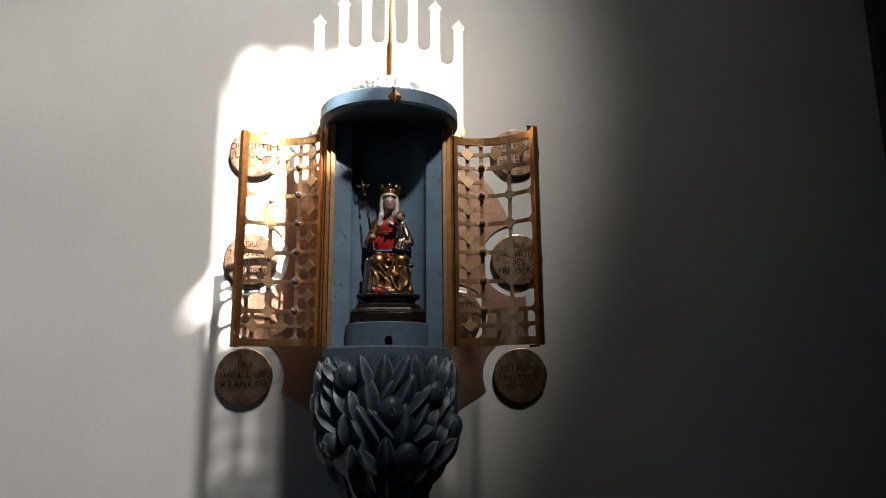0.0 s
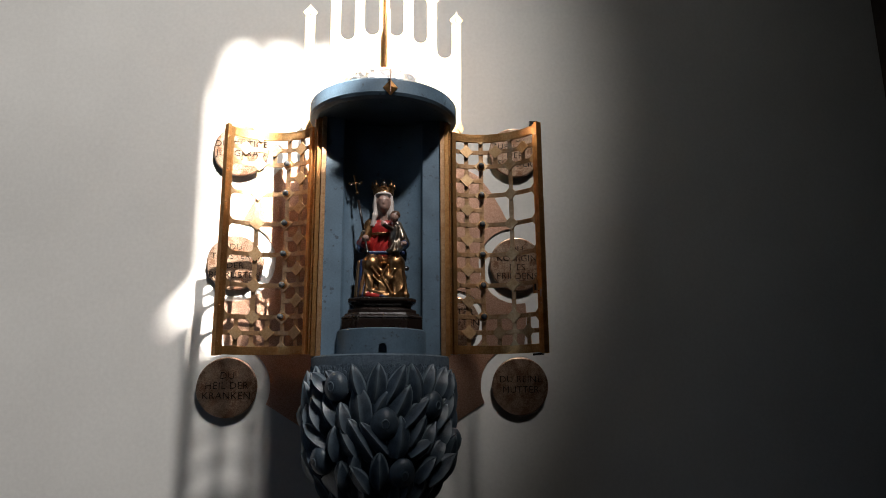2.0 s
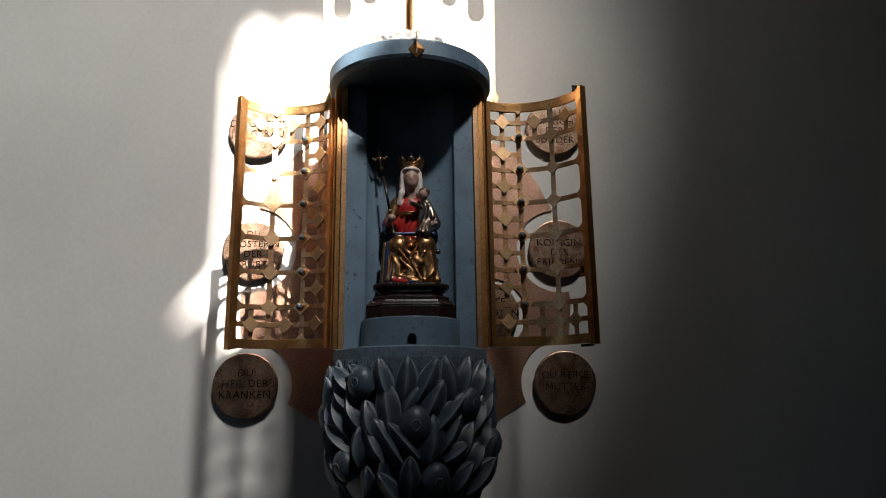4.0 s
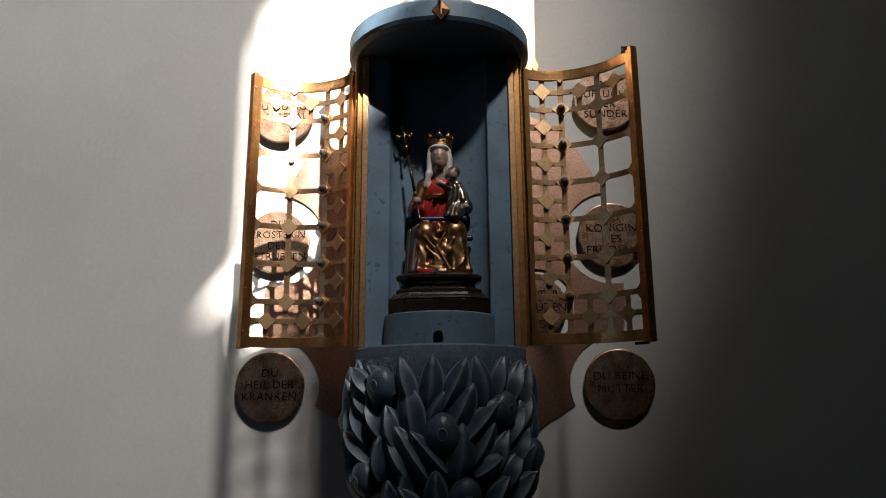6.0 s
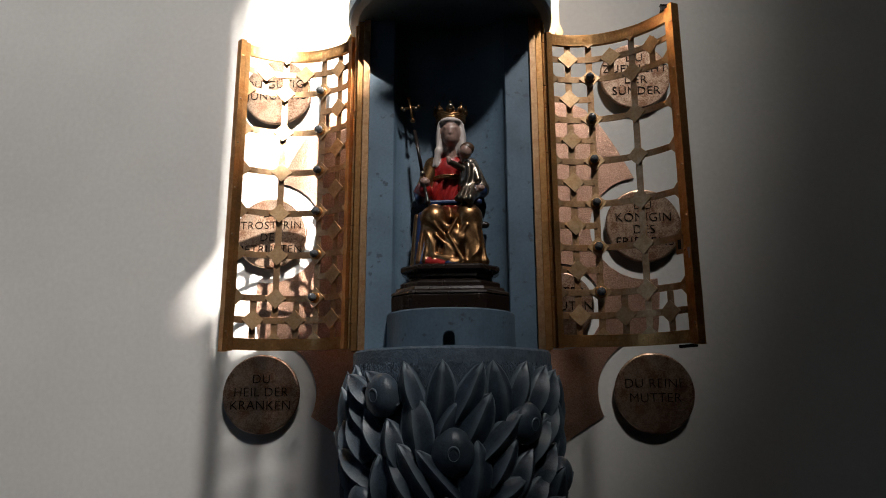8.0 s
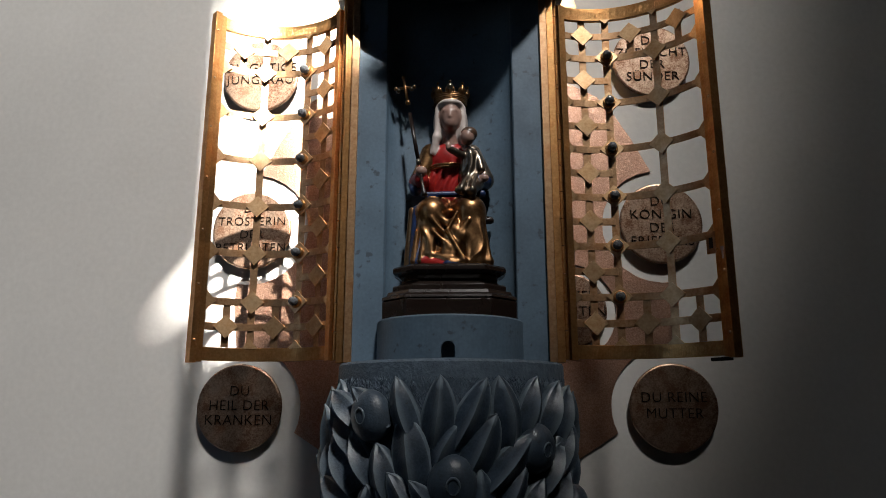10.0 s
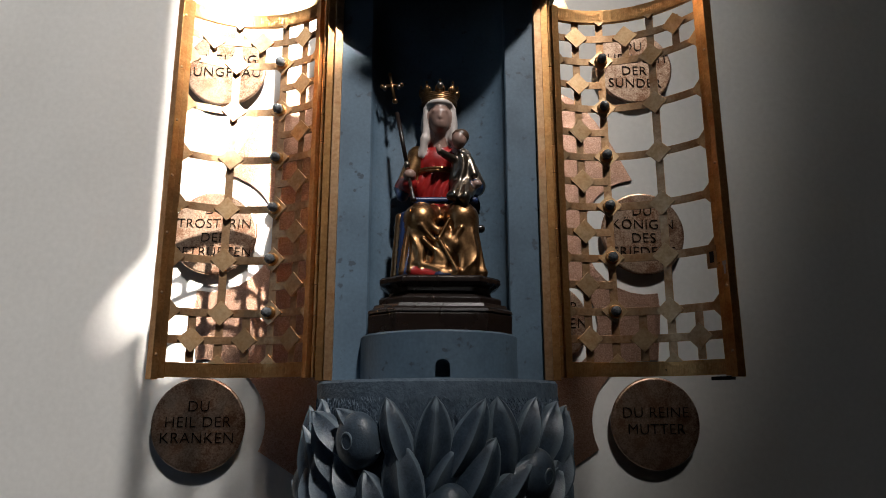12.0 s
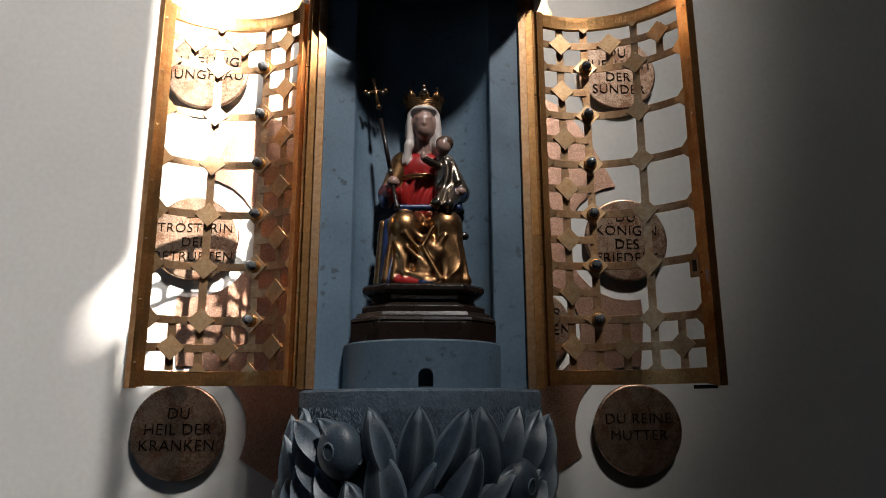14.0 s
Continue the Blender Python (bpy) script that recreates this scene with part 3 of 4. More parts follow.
# ---- brass crown plate behind the canopy ----
crown = thing("crown_plate", "tall pronged brass plate rising behind the canopy, brightly lit", "crown plate", (AX, 3.742, 3.03))
PR = [(-0.337, 3.600), (-0.222, 3.700), (-0.112, 3.775), (0.0, 3.83), (0.112, 3.775), (0.222, 3.700), (0.337, 3.600)]
VAL = [3.405, 3.475, 3.505, 3.505, 3.475, 3.405]
sw = 0.0215
pts = [(-0.352, 3.03), (0.352, 3.03)]
for i in range(6, -1, -1):
    x, z = PR[i]
    pts += [(x + sw, z), (x - sw, z)]
    if i:
        xl, xr = PR[i - 1][0] + sw, x - sw
        r = (xr - xl) / 2
        pts += arc((xl + xr) / 2, VAL[i - 1] + r, r, 0, -180, 12)
plate = part("plate", prism(pts, -0.003, 0.003), PALE_BRASS, crown)
plate.location = (0, 0, -3.03)
for i, (x, z) in enumerate(PR):
    tip = part("tip", prism([(x - 0.031, z), (x, z - 0.036), (x + 0.031, z), (x, z + 0.036)], -0.007, -0.0032), PALE_BRASS, crown)
    tip.location = (0, 0, -3.03)
    f = part("tip_fin", box((x - 0.002, -0.018, z - 0.012), (x + 0.002, -0.0072, z + 0.034)), BRONZE, crown)
    f.location = (0, 0, -3.03)
for s in (-1, 1):
    d = part("corner_diamond", prism([(s * 0.338, 3.06), (s * 0.352, 3.035), (s * 0.366, 3.06), (s * 0.352, 3.09)], -0.007, -0.0032), PALE_BRASS, crown)
    d.location = (0, 0, -3.03)
# fin split by colour: pale top and edge for glare, brown side for shade
part("centre_fin", box((-0.0015, -0.048, 0.561), (0.0015, -0.0075, 0.80), 0.0006), PALE_BRASS, crown, "upright brass fin").matrix_local = pose(0, 0, 0, 0, 0, 12)
part("fin_shaded_side", box((-0.0015, -0.080, 0.105), (0.0015, -0.0075, 0.56), 0.0006), BRONZE, crown, "lower side of the fin, coloured brown as if shaded").matrix_local = pose(0, 0, 0, 0, 0, 12)
part("fin_edge", box((-0.006, -0.086, 0.105), (0.008, -0.0805, 0.56), 0.0012), PALE_BRASS, crown, "front edge of the fin, coloured pale as if lit").matrix_local = pose(0, 0, 0, 0, 0, 12)


# ---- openwork brass doors ----
def door_frame_of(p0, p1, sag):
    """Plan of a curved door: a way from (arc length, height, lift towards the viewer) to a place."""
    p0, p1 = Vector(p0), Vector(p1)
    chord = (p1 - p0).length
    r = chord ** 2 / (8 * sag) + sag / 2
    mid = (p0 + p1) / 2
    side = Vector((-(p1 - p0).y, (p1 - p0).x)).normalized()
    if side.y < 0:
        side = -side
    c = mid - side * (r - sag)
    a0 = math.atan2(p0.y - c.y, p0.x - c.x)
    a1 = math.atan2(p1.y - c.y, p1.x - c.x)
    turn = (a1 - a0 + math.pi) % (2 * math.pi) - math.pi
    length = abs(turn) * r

    def place(s, z, lift):
        a = a0 + turn * s / length
        return Vector((c.x + (r - lift) * math.cos(a), c.y + (r - lift) * math.sin(a), z))
    return place, length


def curved_box(place, s0, s1, z0, z1, n0, n1, seg=1):
    bm = bmesh.new()
    rings = []
    for i in range(seg + 1):
        s = s0 + (s1 - s0) * i / seg
        rings.append([bm.verts.new(place(s, z, n)) for z, n in ((z0, n0), (z1, n0), (z1, n1), (z0, n1))])
    for i in range(seg):
        for j in range(4):
            bm.faces.new((rings[i][j], rings[i + 1][j], rings[i + 1][(j + 1) % 4], rings[i][(j + 1) % 4]))
    bm.faces.new(rings[0])
    bm.faces.new(rings[-1][::-1])
    return bm


def flat_plate(place, s, z, outline, n0, n1, tip=0.0):
    """A small flat plate touching the curved door at (s, z), from its outline in arc length and height."""
    o = place(s, z, 0.0)
    t = (place(s + 0.001, z, 0.0) - place(s - 0.001, z, 0.0)).normalized()
    n = (place(s, z, 0.01) - o).normalized()
    bm = bmesh.new()
    at = lambda a, h, lift: o + t * (a - s) + Vector((0, 0, h - z)) + n * (lift + tip * (z - h))
    lo = [bm.verts.new(at(a, h, n0)) for a, h in outline]
    hi = [bm.verts.new(at(a, h, n1)) for a, h in outline]
    bm.faces.new(lo[::-1])
    bm.faces.new(hi)
    for i in range(len(outline)):
        j = (i + 1) % len(outline)
        bm.faces.new((lo[i], lo[j], hi[j], hi[i]))
    return bm


def clip(outline, s0, s1, z0, z1):
    """Cuts a convex outline to a rectangle."""
    for axis, limit, keep in ((0, s0, 1), (0, s1, -1), (1, z0, 1), (1, z1, -1)):
        out = []
        for a, b in zip(outline, outline[1:] + outline[:1]):
            ia, ib = keep * (a[axis] - limit) >= 0, keep * (b[axis] - limit) >= 0
            if ia:
                out.append(a)
            if ia != ib:
                t = (limit - a[axis]) / (b[axis] - a[axis])
                out.append((a[0] + t * (b[0] - a[0]), a[1] + t * (b[1] - a[1])))
        outline = out
    return outline


Z0, Z1 = 2.043, 3.0


def make_door(p0, p1, sag, label, lock):
    door = thing("openwork_door", label, "door", (p0[0], p0[1], Z0), "doors of the shrine")
    place_w, length = door_frame_of(p0, p1, sag)
    origin = Vector((p0[0], p0[1], Z0))

    def place(s, z, n):
        return place_w(s, z, n) - origin

    step, zk = (length - 0.030) / 6.05, lambda k: 2.131 + 0.0656 * k
    sj = lambda j: 0.002 + step * j
    s_lo, s_hi, z_lo, z_hi = 0.012, length - 0.035, Z0 + 0.032, Z1 - 0.034
    # frame
    part("bottom_rail", curved_box(place, 0.0, length - 0.008, Z0, z_lo + 0.002, -0.004, 0.006, 20), BRASS, door)
    part("top_rail", curved_box(place, 0.0, length - 0.008, z_hi - 0.002, Z1, -0.004, 0.006, 20), BRASS, door)
    ribs = bmesh.new()
    for z in (Z0 + 0.004, z_hi + 0.003):
        for i in range(110):
            s = 0.016 + (length - 0.05) * (i + rnd.uniform(-0.3, 0.3)) / 109
            h0 = z + rnd.uniform(0.0, 0.004)
            h1 = z + rnd.uniform(0.018, 0.024)
            w = rnd.uniform(0.0005, 0.0010)
            q = [ribs.verts.new(place(s + ds, zz, 0.0061)) for ds, zz in ((-w, h0), (w, h0), (w, h1), (-w, h1))]
            top = [ribs.verts.new(place(s, zz, 0.0065)) for zz in (h0, h1)]
            ribs.faces.new((q[0], top[0], top[1], q[3]))
            ribs.faces.new((q[1], q[2], top[1], top[0]))
    tagged(part("hammer_ribs", ribs, BRASS, door), "fine hammered ribs on the rails", kind="stuff")
    part("hinge_stile", curved_box(place, -0.004, 0.014, Z0 - 0.003, Z1 + 0.002, -0.006, 0.010, 2), BRASS, door)
    part("outer_stile", curved_box(place, length - 0.037, length - 0.0205, Z0 - 0.003, Z1 + 0.002, -0.007, 0.0085, 3), BRASS, door)
    part("edge_strip", curved_box(place, length - 0.0200, length - 0.003, Z0 - 0.006, Z1 + 0.006, -0.012, 0.0130, 2), BRASS, door)
    for k in range(7):
        z = Z0 + 0.05 + 0.143 * k
        base = place(length - 0.0115, z, 0.0130)
        nrm = (place(length - 0.0115, z, 0.03) - base).normalized()
        rivet = part("rivet", lathe([(0.0, 0.0), (0.0038, 0.0), (0.0030, 0.0014), (0.0, 0.0020)], 10, close=False), SATIN, door)
        rivet.matrix_local = Matrix.Translation(base) @ nrm.to_track_quat("Z", "Y").to_matrix().to_4x4()
    # straps
    for k in range(0, 13):
        end = sj(6) if (k % 2 or k in (0, 12)) else sj(2)
        part("strap", curved_box(place, s_lo, min(end, s_hi + 0.004), zk(k) - 0.0095, zk(k) + 0.0095, -0.001, 0.0015, 14), STRAP, door)
    for j in (1, 2, 4):
        part("strap", curved_box(place, sj(j) - 0.0095, sj(j) + 0.0095, z_lo, z_hi, -0.0028, -0.0012), STRAP, door)
    for j in (3, 5):
        for k0, k1 in ((-0.8, 1), (11, 12.4)):
            part("strap", curved_box(place, sj(j) - 0.0095, sj(j) + 0.0095, zk(k0), min(zk(k1), z_hi), -0.0028, -0.0012), STRAP, door)
    # diamonds
    a = 0.031
    spots = [(1, k) for k in range(0, 13, 2)] + [(j, k) for j in (0, 2, 4, 6) for k in range(1, 12, 2)]
    spots += [(j, k) for j in (3, 5) for k in (0, 12)] + [(j, k) for j in (2, 4) for k in (-1, 13)]
    for j, k in spots:
        s, z = sj(j) + rnd.uniform(-0.001, 0.001), zk(k) + rnd.uniform(-0.001, 0.001)
        o = clip([(s - a, z), (s, z - a), (s + a, z), (s, z + a)], s_lo, s_hi, z_lo, z_hi)
        if len(o) > 2:
            lean = rnd.uniform(0, 0.001)
            part("diamond", flat_plate(place, s, z, o, 0.0030, 0.0068 + lean, rnd.uniform(0.0, 0.10)), SATIN, door)
    # quartz knobs on square collars
    for k in range(1, 12, 2):
        base = place(sj(2), zk(k), 0.0070)
        nrm = (place(sj(2), zk(k), 0.02) - base).normalized()
        m = Matrix.Translation(base) @ nrm.to_track_quat("Z", "Y").to_matrix().to_4x4()
        collar = part("collar", lathe([(0.0, 0), (0.0155, 0), (0.0165, 0.003), (0.0145, 0.007), (0.0, 0.007)], 20, close=False), BRASS, door, "round brass collar")
        collar.matrix_local = m
        kb = bmesh.new()
        bmesh.ops.create_icosphere(kb, subdivisions=2, radius=0.0125)
        for v in kb.verts:
            v.co *= 1 + 0.10 * noise.noise(v.co * 90 + Vector((k, p0[0] * 9, 0)))
            v.co.z = v.co.z * 1.15 + 0.015
        knob = part("knob", kb, KNOB, collar, "rough grey quartz knob")
        knob.matrix_local = pose(0, 0, 0, 0, 0, rnd.uniform(0, 360))
    if lock:
        z = 2.302
        case = part("lock_case", curved_box(place, length - 0.058, length - 0.034, z - 0.022, z + 0.030, 0.0062, 0.012, 2), STRAP, door, "small brass lock case")
        part("slot", curved_box(place, length - 0.050, length - 0.039, z - 0.010, z + 0.016, 0.0121, 0.0128, 2), PATINA, case, "dark slot")
        part("keyhole", curved_box(place, length - 0.0140, length - 0.0090, z - 0.040, z - 0.018, 0.0132, 0.0140), VEIL, door, "pale keyhole")
        part("keyhole_head", curved_box(place, length - 0.0160, length - 0.0070, z - 0.020, z - 0.011, 0.0132, 0.0140), VEIL, door, "pale keyhole")
        part("latch", box(place(length - 0.062, Z1 + 0.0005, 0.0) - Vector((0.0, 0.014, 0)), place(length - 0.0205, Z1 + 0.018, 0.0) + Vector((0.0, 0.012, 0)), 0.003), IRON, door, "black iron latch")
        part("bolt_plate", curved_box(place, length - 0.075, length - 0.02, Z0 - 0.012, Z0 - 0.004, 0.0, 0.008, 2), IRON, door)
    return door


make_door((0.297, 3.640), (0.648, 3.492), 0.076, "openwork brass lattice door with lock standing open, in shade", True)
make_door((-0.297, 3.640), (-0.660, 3.640), 0.080, "openwork brass lattice door standing open against bright light", False)


def make_jamb(side):
    """The upright brass hinge post beside the niche."""
    jamb = thing("hinge_post", "upright brass hinge post beside the niche", "hinge post", (side * 0.265, 3.60, 2.03), "hinge posts")
    x = lambda v: side * v
    lo, hi = sorted((x(-0.027), x(-0.008)))
    part("inner_strip", box((lo, -0.016, 0.002), (hi, 0.030, 1.0), 0.001), STRAP, jamb)
    lo, hi = sorted((x(-0.007), x(0.012)))
    part("outer_strip", box((lo, -0.004, 0.002), (hi, 0.034, 1.0), 0.001), BRASS, jamb)
    for k in range(14):
        z = 0.010 + k * 0.0708
        part("knuckle", lathe([(0.0, z), (0.0055, z), (0.0055, z + 0.069), (0.0, z + 0.069)], 12, (x(0.019), 0.022, 0), close=False), BRASS, jamb)
    return jamb


make_jamb(1)
make_jamb(-1)


# ---- dark plinth under the statue ----
plinth = thing("plinth", "dark stained wooden stepped plinth under the statue", "plinth", (0, 3.602, 2.130))


def stepped(profile):
    """An eight-sided moulding, wider than deep, from (half width, z) pairs."""
    bm = bmesh.new()
    rings = []
    for w, z in profile:
        d, c = w * 0.92, w * 0.38
        e = min(d, 0.052)
        plan = [(-w + c, -d), (w - c, -d), (w, -d + c), (w, -0.010), (w - c, e), (-w + c, e), (-w, -0.010), (-w, -d + c)]
        rings.append([bm.verts.new((px, py, z)) for px, py in plan])
    for r0, r1 in zip(rings, rings[1:]):
        for i in range(8):
            bm.faces.new((r0[i], r0[(i + 1) % 8], r1[(i + 1) % 8], r1[i]))
    bm.faces.new(rings[0][::-1])
    bm.faces.new(rings[-1])
    return bm


part("base_block", stepped([(0.156, -0.0015), (0.157, 0.036), (0.153, 0.040)]), DARKWOOD, plinth)
part("lower_moulding", stepped([(0.158, 0.0402), (0.156, 0.047), (0.147, 0.052), (0.144, 0.060)]), DARKWOOD, plinth)
part("middle_step", stepped([(0.134, 0.0602), (0.134, 0.073), (0.130, 0.077)]), DARKWOOD, plinth)
part("cove", stepped([(0.122, 0.0772), (0.114, 0.084), (0.112, 0.090), (0.118, 0.098), (0.130, 0.104)]), DARKWOOD, plinth)
part("top_slab", stepped([(0.130, 0.1042), (0.134, 0.108), (0.134, 0.117), (0.129, 0.122)]), DARKWOOD, plinth)


# ---- the statue, one plain mesh grown from soft solids ----
class Solid:
    """A field of soft solids on a grid, from which one smooth skin is drawn."""

    def __init__(self, lo, hi, cell):
        self.lo, self.cell = np.array(lo), cell
        self.n = np.ceil((np.array(hi) - self.lo) / cell).astype(int) + 1
        ax = [self.lo[i] + cell * np.arange(self.n[i]) for i in range(3)]
        self.x, self.y, self.z = np.meshgrid(*ax, indexing="ij")
        self.d = np.full(self.x.shape, 1.0)
        self.id = np.zeros(self.x.shape, int)

    def join(self, d, ident, soft):
        self.id = np.where(d < self.d, ident, self.id)
        h = np.clip(0.5 + 0.5 * (self.d - d) / soft, 0, 1)
        self.d = self.d * (1 - h) + d * h - soft * h * (1 - h)

    def ball(self, c, r, ident, soft=0.006, wave=None):
        p = [(a - b) / q for a, b, q in zip((self.x, self.y, self.z), c, r)]
        k0 = np.sqrt(sum(v * v for v in p)) + 1e-9
        k1 = np.sqrt(sum((v / q) ** 2 for v, q in zip(p, r))) + 1e-9
        d = k0 * (k0 - 1) / k1
        if wave is not None:
            d = d + wave
        self.join(d, ident, soft)

    def limb(self, a, b, ra, rb, ident, soft=0.006, wave=None):
        a, b = np.array(a), np.array(b)
        ab = b - a
        t = np.clip(((self.x - a[0]) * ab[0] + (self.y - a[1]) * ab[1] + (self.z - a[2]) * ab[2]) / (ab @ ab), 0, 1)
        d = np.sqrt((self.x - a[0] - t * ab[0]) ** 2 + (self.y - a[1] - t * ab[1]) ** 2 + (self.z - a[2] - t * ab[2]) ** 2) - (ra + (rb - ra) * t)
        if wave is not None:
            d = d + wave
        self.join(d, ident, soft)

    def skin(self):
        """Naive surface nets: vertices, quads and the solid each quad belongs to."""
        d = self.d
        inside = d < 0
        corners = [(i, j, k) for i in (0, 1) for j in (0, 1) for k in (0, 1)]
        n = [s - 1 for s in d.shape]
        cut = lambda a, c: a[c[0]:c[0] + n[0], c[1]:c[1] + n[1], c[2]:c[2] + n[2]]
        total = sum(cut(inside, c).astype(int) for c in corners)
        active = (total > 0) & (total < 8)
        acc, cnt = np.zeros((*n, 3)), np.zeros(n)
        for i, a in enumerate(corners):
            for b in corners[i + 1:]:
                if sum(abs(p - q) for p, q in zip(a, b)) != 1:
                    continue
                da, db = cut(d, a), cut(d, b)
                cross = (da < 0) != (db < 0)
                t = np.where(cross, da / np.where(cross, da - db, 1), 0)
                for k in range(3):
                    acc[..., k] += np.where(cross, a[k] + t * (b[k] - a[k]), 0)
                cnt += cross
        index = np.full(n, -1)
        cells = np.argwhere(active)
        index[active] = np.arange(len(cells))
        verts = self.lo + self.cell * (cells + acc[active] / cnt[active][:, None])
        quads, ids = [], []
        for axis in range(3):
            u, v = [k for k in range(3) if k != axis]
            s0, s1 = [slice(1, m) for m in n], [slice(1, m) for m in n]
            s0[axis], s1[axis] = slice(0, n[axis]), slice(1, n[axis] + 1)
            flip = inside[tuple(s0)] != inside[tuple(s1)]
            at = np.argwhere(flip)
            off = np.array([1, 1, 1])
            off[axis] = 0
            at = at + off
            eu, ev = np.eye(3, dtype=int)[u], np.eye(3, dtype=int)[v]
            q = [index[tuple((at - du * eu - dv * ev).T)] for du, dv in ((0, 0), (1, 0), (1, 1), (0, 1))]
            quads.append(np.stack(q, 1))
            ids.append(self.id[tuple(at.T)])
        return verts, np.concatenate(quads), np.concatenate(ids)


STATUE = [GOLD, RED, BLUE, SKIN, VEIL, HAIR, SILVER, DARKWOOD]
G_, R_, B_, S_, V_, H_, A_, W_ = range(8)


def build_statue():
    f = Solid((-0.135, -0.115, -0.012), (0.135, 0.115, 0.53), 0.0022)
    x, y, z = f.x, f.y, f.z
    fold = 0.0046 * (np.abs(np.sin(np.abs(x - 0.004) * 62 - 17 * z + 0.7 * np.sin(z * 50 + x * 30))) - 0.5) * np.clip((0.15 - z) * 14, 0, 1) * 1.6
    fold2 = 0.003 * np.sin(x * 260 + 3 * np.sin(z * 40))
    # seat
    f.ball((0.0, 0.014, 0.075), (0.098, 0.040, 0.080), W_, 0.004)
    f.limb((-0.100, 0.015, 0.136), (0.100, 0.015, 0.136), 0.010, 0.010, W_, 0.004)
    # gilded mantle over knees and lap
    f.ball((0.012, 0.004, 0.035), (0.082, 0.080, 0.055), G_, 0.01, fold)
    f.limb((-0.046, -0.048, 0.135), (-0.048, -0.052, 0.032), 0.035, 0.030, G_, 0.012, fold)
    f.limb((0.048, -0.046, 0.140), (0.062, -0.054, 0.020), 0.037, 0.036, G_, 0.014, fold)
    f.limb((-0.046, -0.046, 0.140), (-0.030, 0.030, 0.166), 0.038, 0.045, G_, 0.014)
    f.limb((0.048, -0.044, 0.144), (0.030, 0.030, 0.166), 0.038, 0.045, G_, 0.014)
    f.limb((0.010, -0.074, 0.110), (-0.012, -0.080, 0.030), 0.010, 0.013, G_, 0.012)
    f.limb((0.030, -0.074, 0.095), (0.004, -0.084, 0.020), 0.009, 0.012, G_, 0.012)
    f.limb((-0.034, -0.070, 0.130), (0.030, -0.078, 0.075), 0.008, 0.010, G_, 0.012)
    f.limb((-0.060, -0.074, 0.036), (0.000, -0.092, 0.010), 0.007, 0.010, G_, 0.005)
    f.limb((0.018, -0.084, 0.132), (-0.006, -0.089, 0.086), 0.004, 0.004, G_, 0.004)
    f.limb((-0.006, -0.089, 0.086), (0.034, -0.095, 0.012), 0.004, 0.006, G_, 0.004)
    f.limb((0.010, -0.090, 0.006), (0.092, -0.066, 0.012), 0.012, 0.014, G_, 0.008)
    for x0, z0, x1, r in ((-0.070, 0.150, -0.088, 0.006), (-0.058, 0.120, -0.070, 0.005), (-0.036, 0.150, -0.046, 0.006), (-0.022, 0.120, -0.028, 0.005),
                          (0.022, 0.140, 0.020, 0.006), (0.040, 0.130, 0.044, 0.005), (0.058, 0.150, 0.072, 0.006), (0.078, 0.140, 0.094, 0.006)):
        f.limb((x0, -0.074 + 0.5 * abs(abs(x0) - 0.046), z0), (x1, -0.086 + 0.3 * abs(abs(x1) - 0.055), 0.012), r * 0.6, r * 1.2, G_, 0.005)
    f.limb((-0.045, -0.082, 0.118), (-0.004, -0.080, 0.070), 0.005, 0.006, G_, 0.006)
    f.limb((0.045, -0.082, 0.112), (0.006, -0.080, 0.055), 0.005, 0.006, G_, 0.006)
    f.limb((-0.040, -0.084, 0.085), (0.004, -0.084, 0.040), 0.005, 0.006, G_, 0.006)
    # blue lining and red hem
    f.limb((-0.083, -0.048, 0.150), (-0.080, -0.062, 0.012), 0.009, 0.020, B_, 0.004)
    f.limb((-0.094, -0.030, 0.150), (-0.098, -0.040, 0.010), 0.010, 0.016, G_, 0.004)
    f.limb((-0.062, -0.074, 0.012), (-0.018, -0.086, 0.004), 0.014, 0.012, R_, 0.003)
    f.limb((-0.004, -0.094, 0.000), (0.012, -0.094, 0.000), 0.011, 0.009, B_, 0.005)
    f.limb((-0.060, -0.050, 0.186), (0.080, -0.040, 0.190), 0.007, 0.009, B_, 0.006)
    # trunk
    f.ball((0.0, 0.018, 0.225), (0.062, 0.046, 0.078), R_, 0.008, fold2)
    f.ball((0.0, 0.020, 0.300), (0.062, 0.040, 0.045), R_, 0.010)
    # mantle on shoulders, sleeves
    f.limb((-0.052, 0.018, 0.318), (-0.080, 0.010, 0.240), 0.026, 0.024, G_, 0.008)
    f.limb((0.054, 0.018, 0.315), (0.086, 0.005, 0.240), 0.026, 0.025, A_, 0.008)
    f.limb((-0.082, 0.006, 0.236), (-0.072, -0.038, 0.228), 0.024, 0.019, R_, 0.006)
    f.limb((-0.094, 0.012, 0.232), (-0.088, -0.020, 0.205), 0.015, 0.014, B_, 0.006)
    f.limb((0.088, 0.004, 0.236), (0.070, -0.046, 0.220), 0.020, 0.014, B_, 0.006)
    f.ball((-0.072, -0.052, 0.246), (0.015, 0.014, 0.014), S_, 0.004)
    f.ball((0.084, -0.054, 0.226), (0.013, 0.010, 0.010), S_, 0.004)
    # neck, head, veil
    f.limb((0.0, 0.006, 0.340), (0.0, 0.002, 0.372), 0.018, 0.0175, S_, 0.008)
    f.ball((0.0, -0.005, 0.408), (0.0285, 0.034, 0.038), S_, 0.004)
    f.ball((0.0, -0.020, 0.382), (0.0140, 0.015, 0.013), S_, 0.014)
    f.limb((-0.014, -0.0325, 0.4165), (0.014, -0.0325, 0.4165), 0.0028, 0.0028, S_, 0.007)
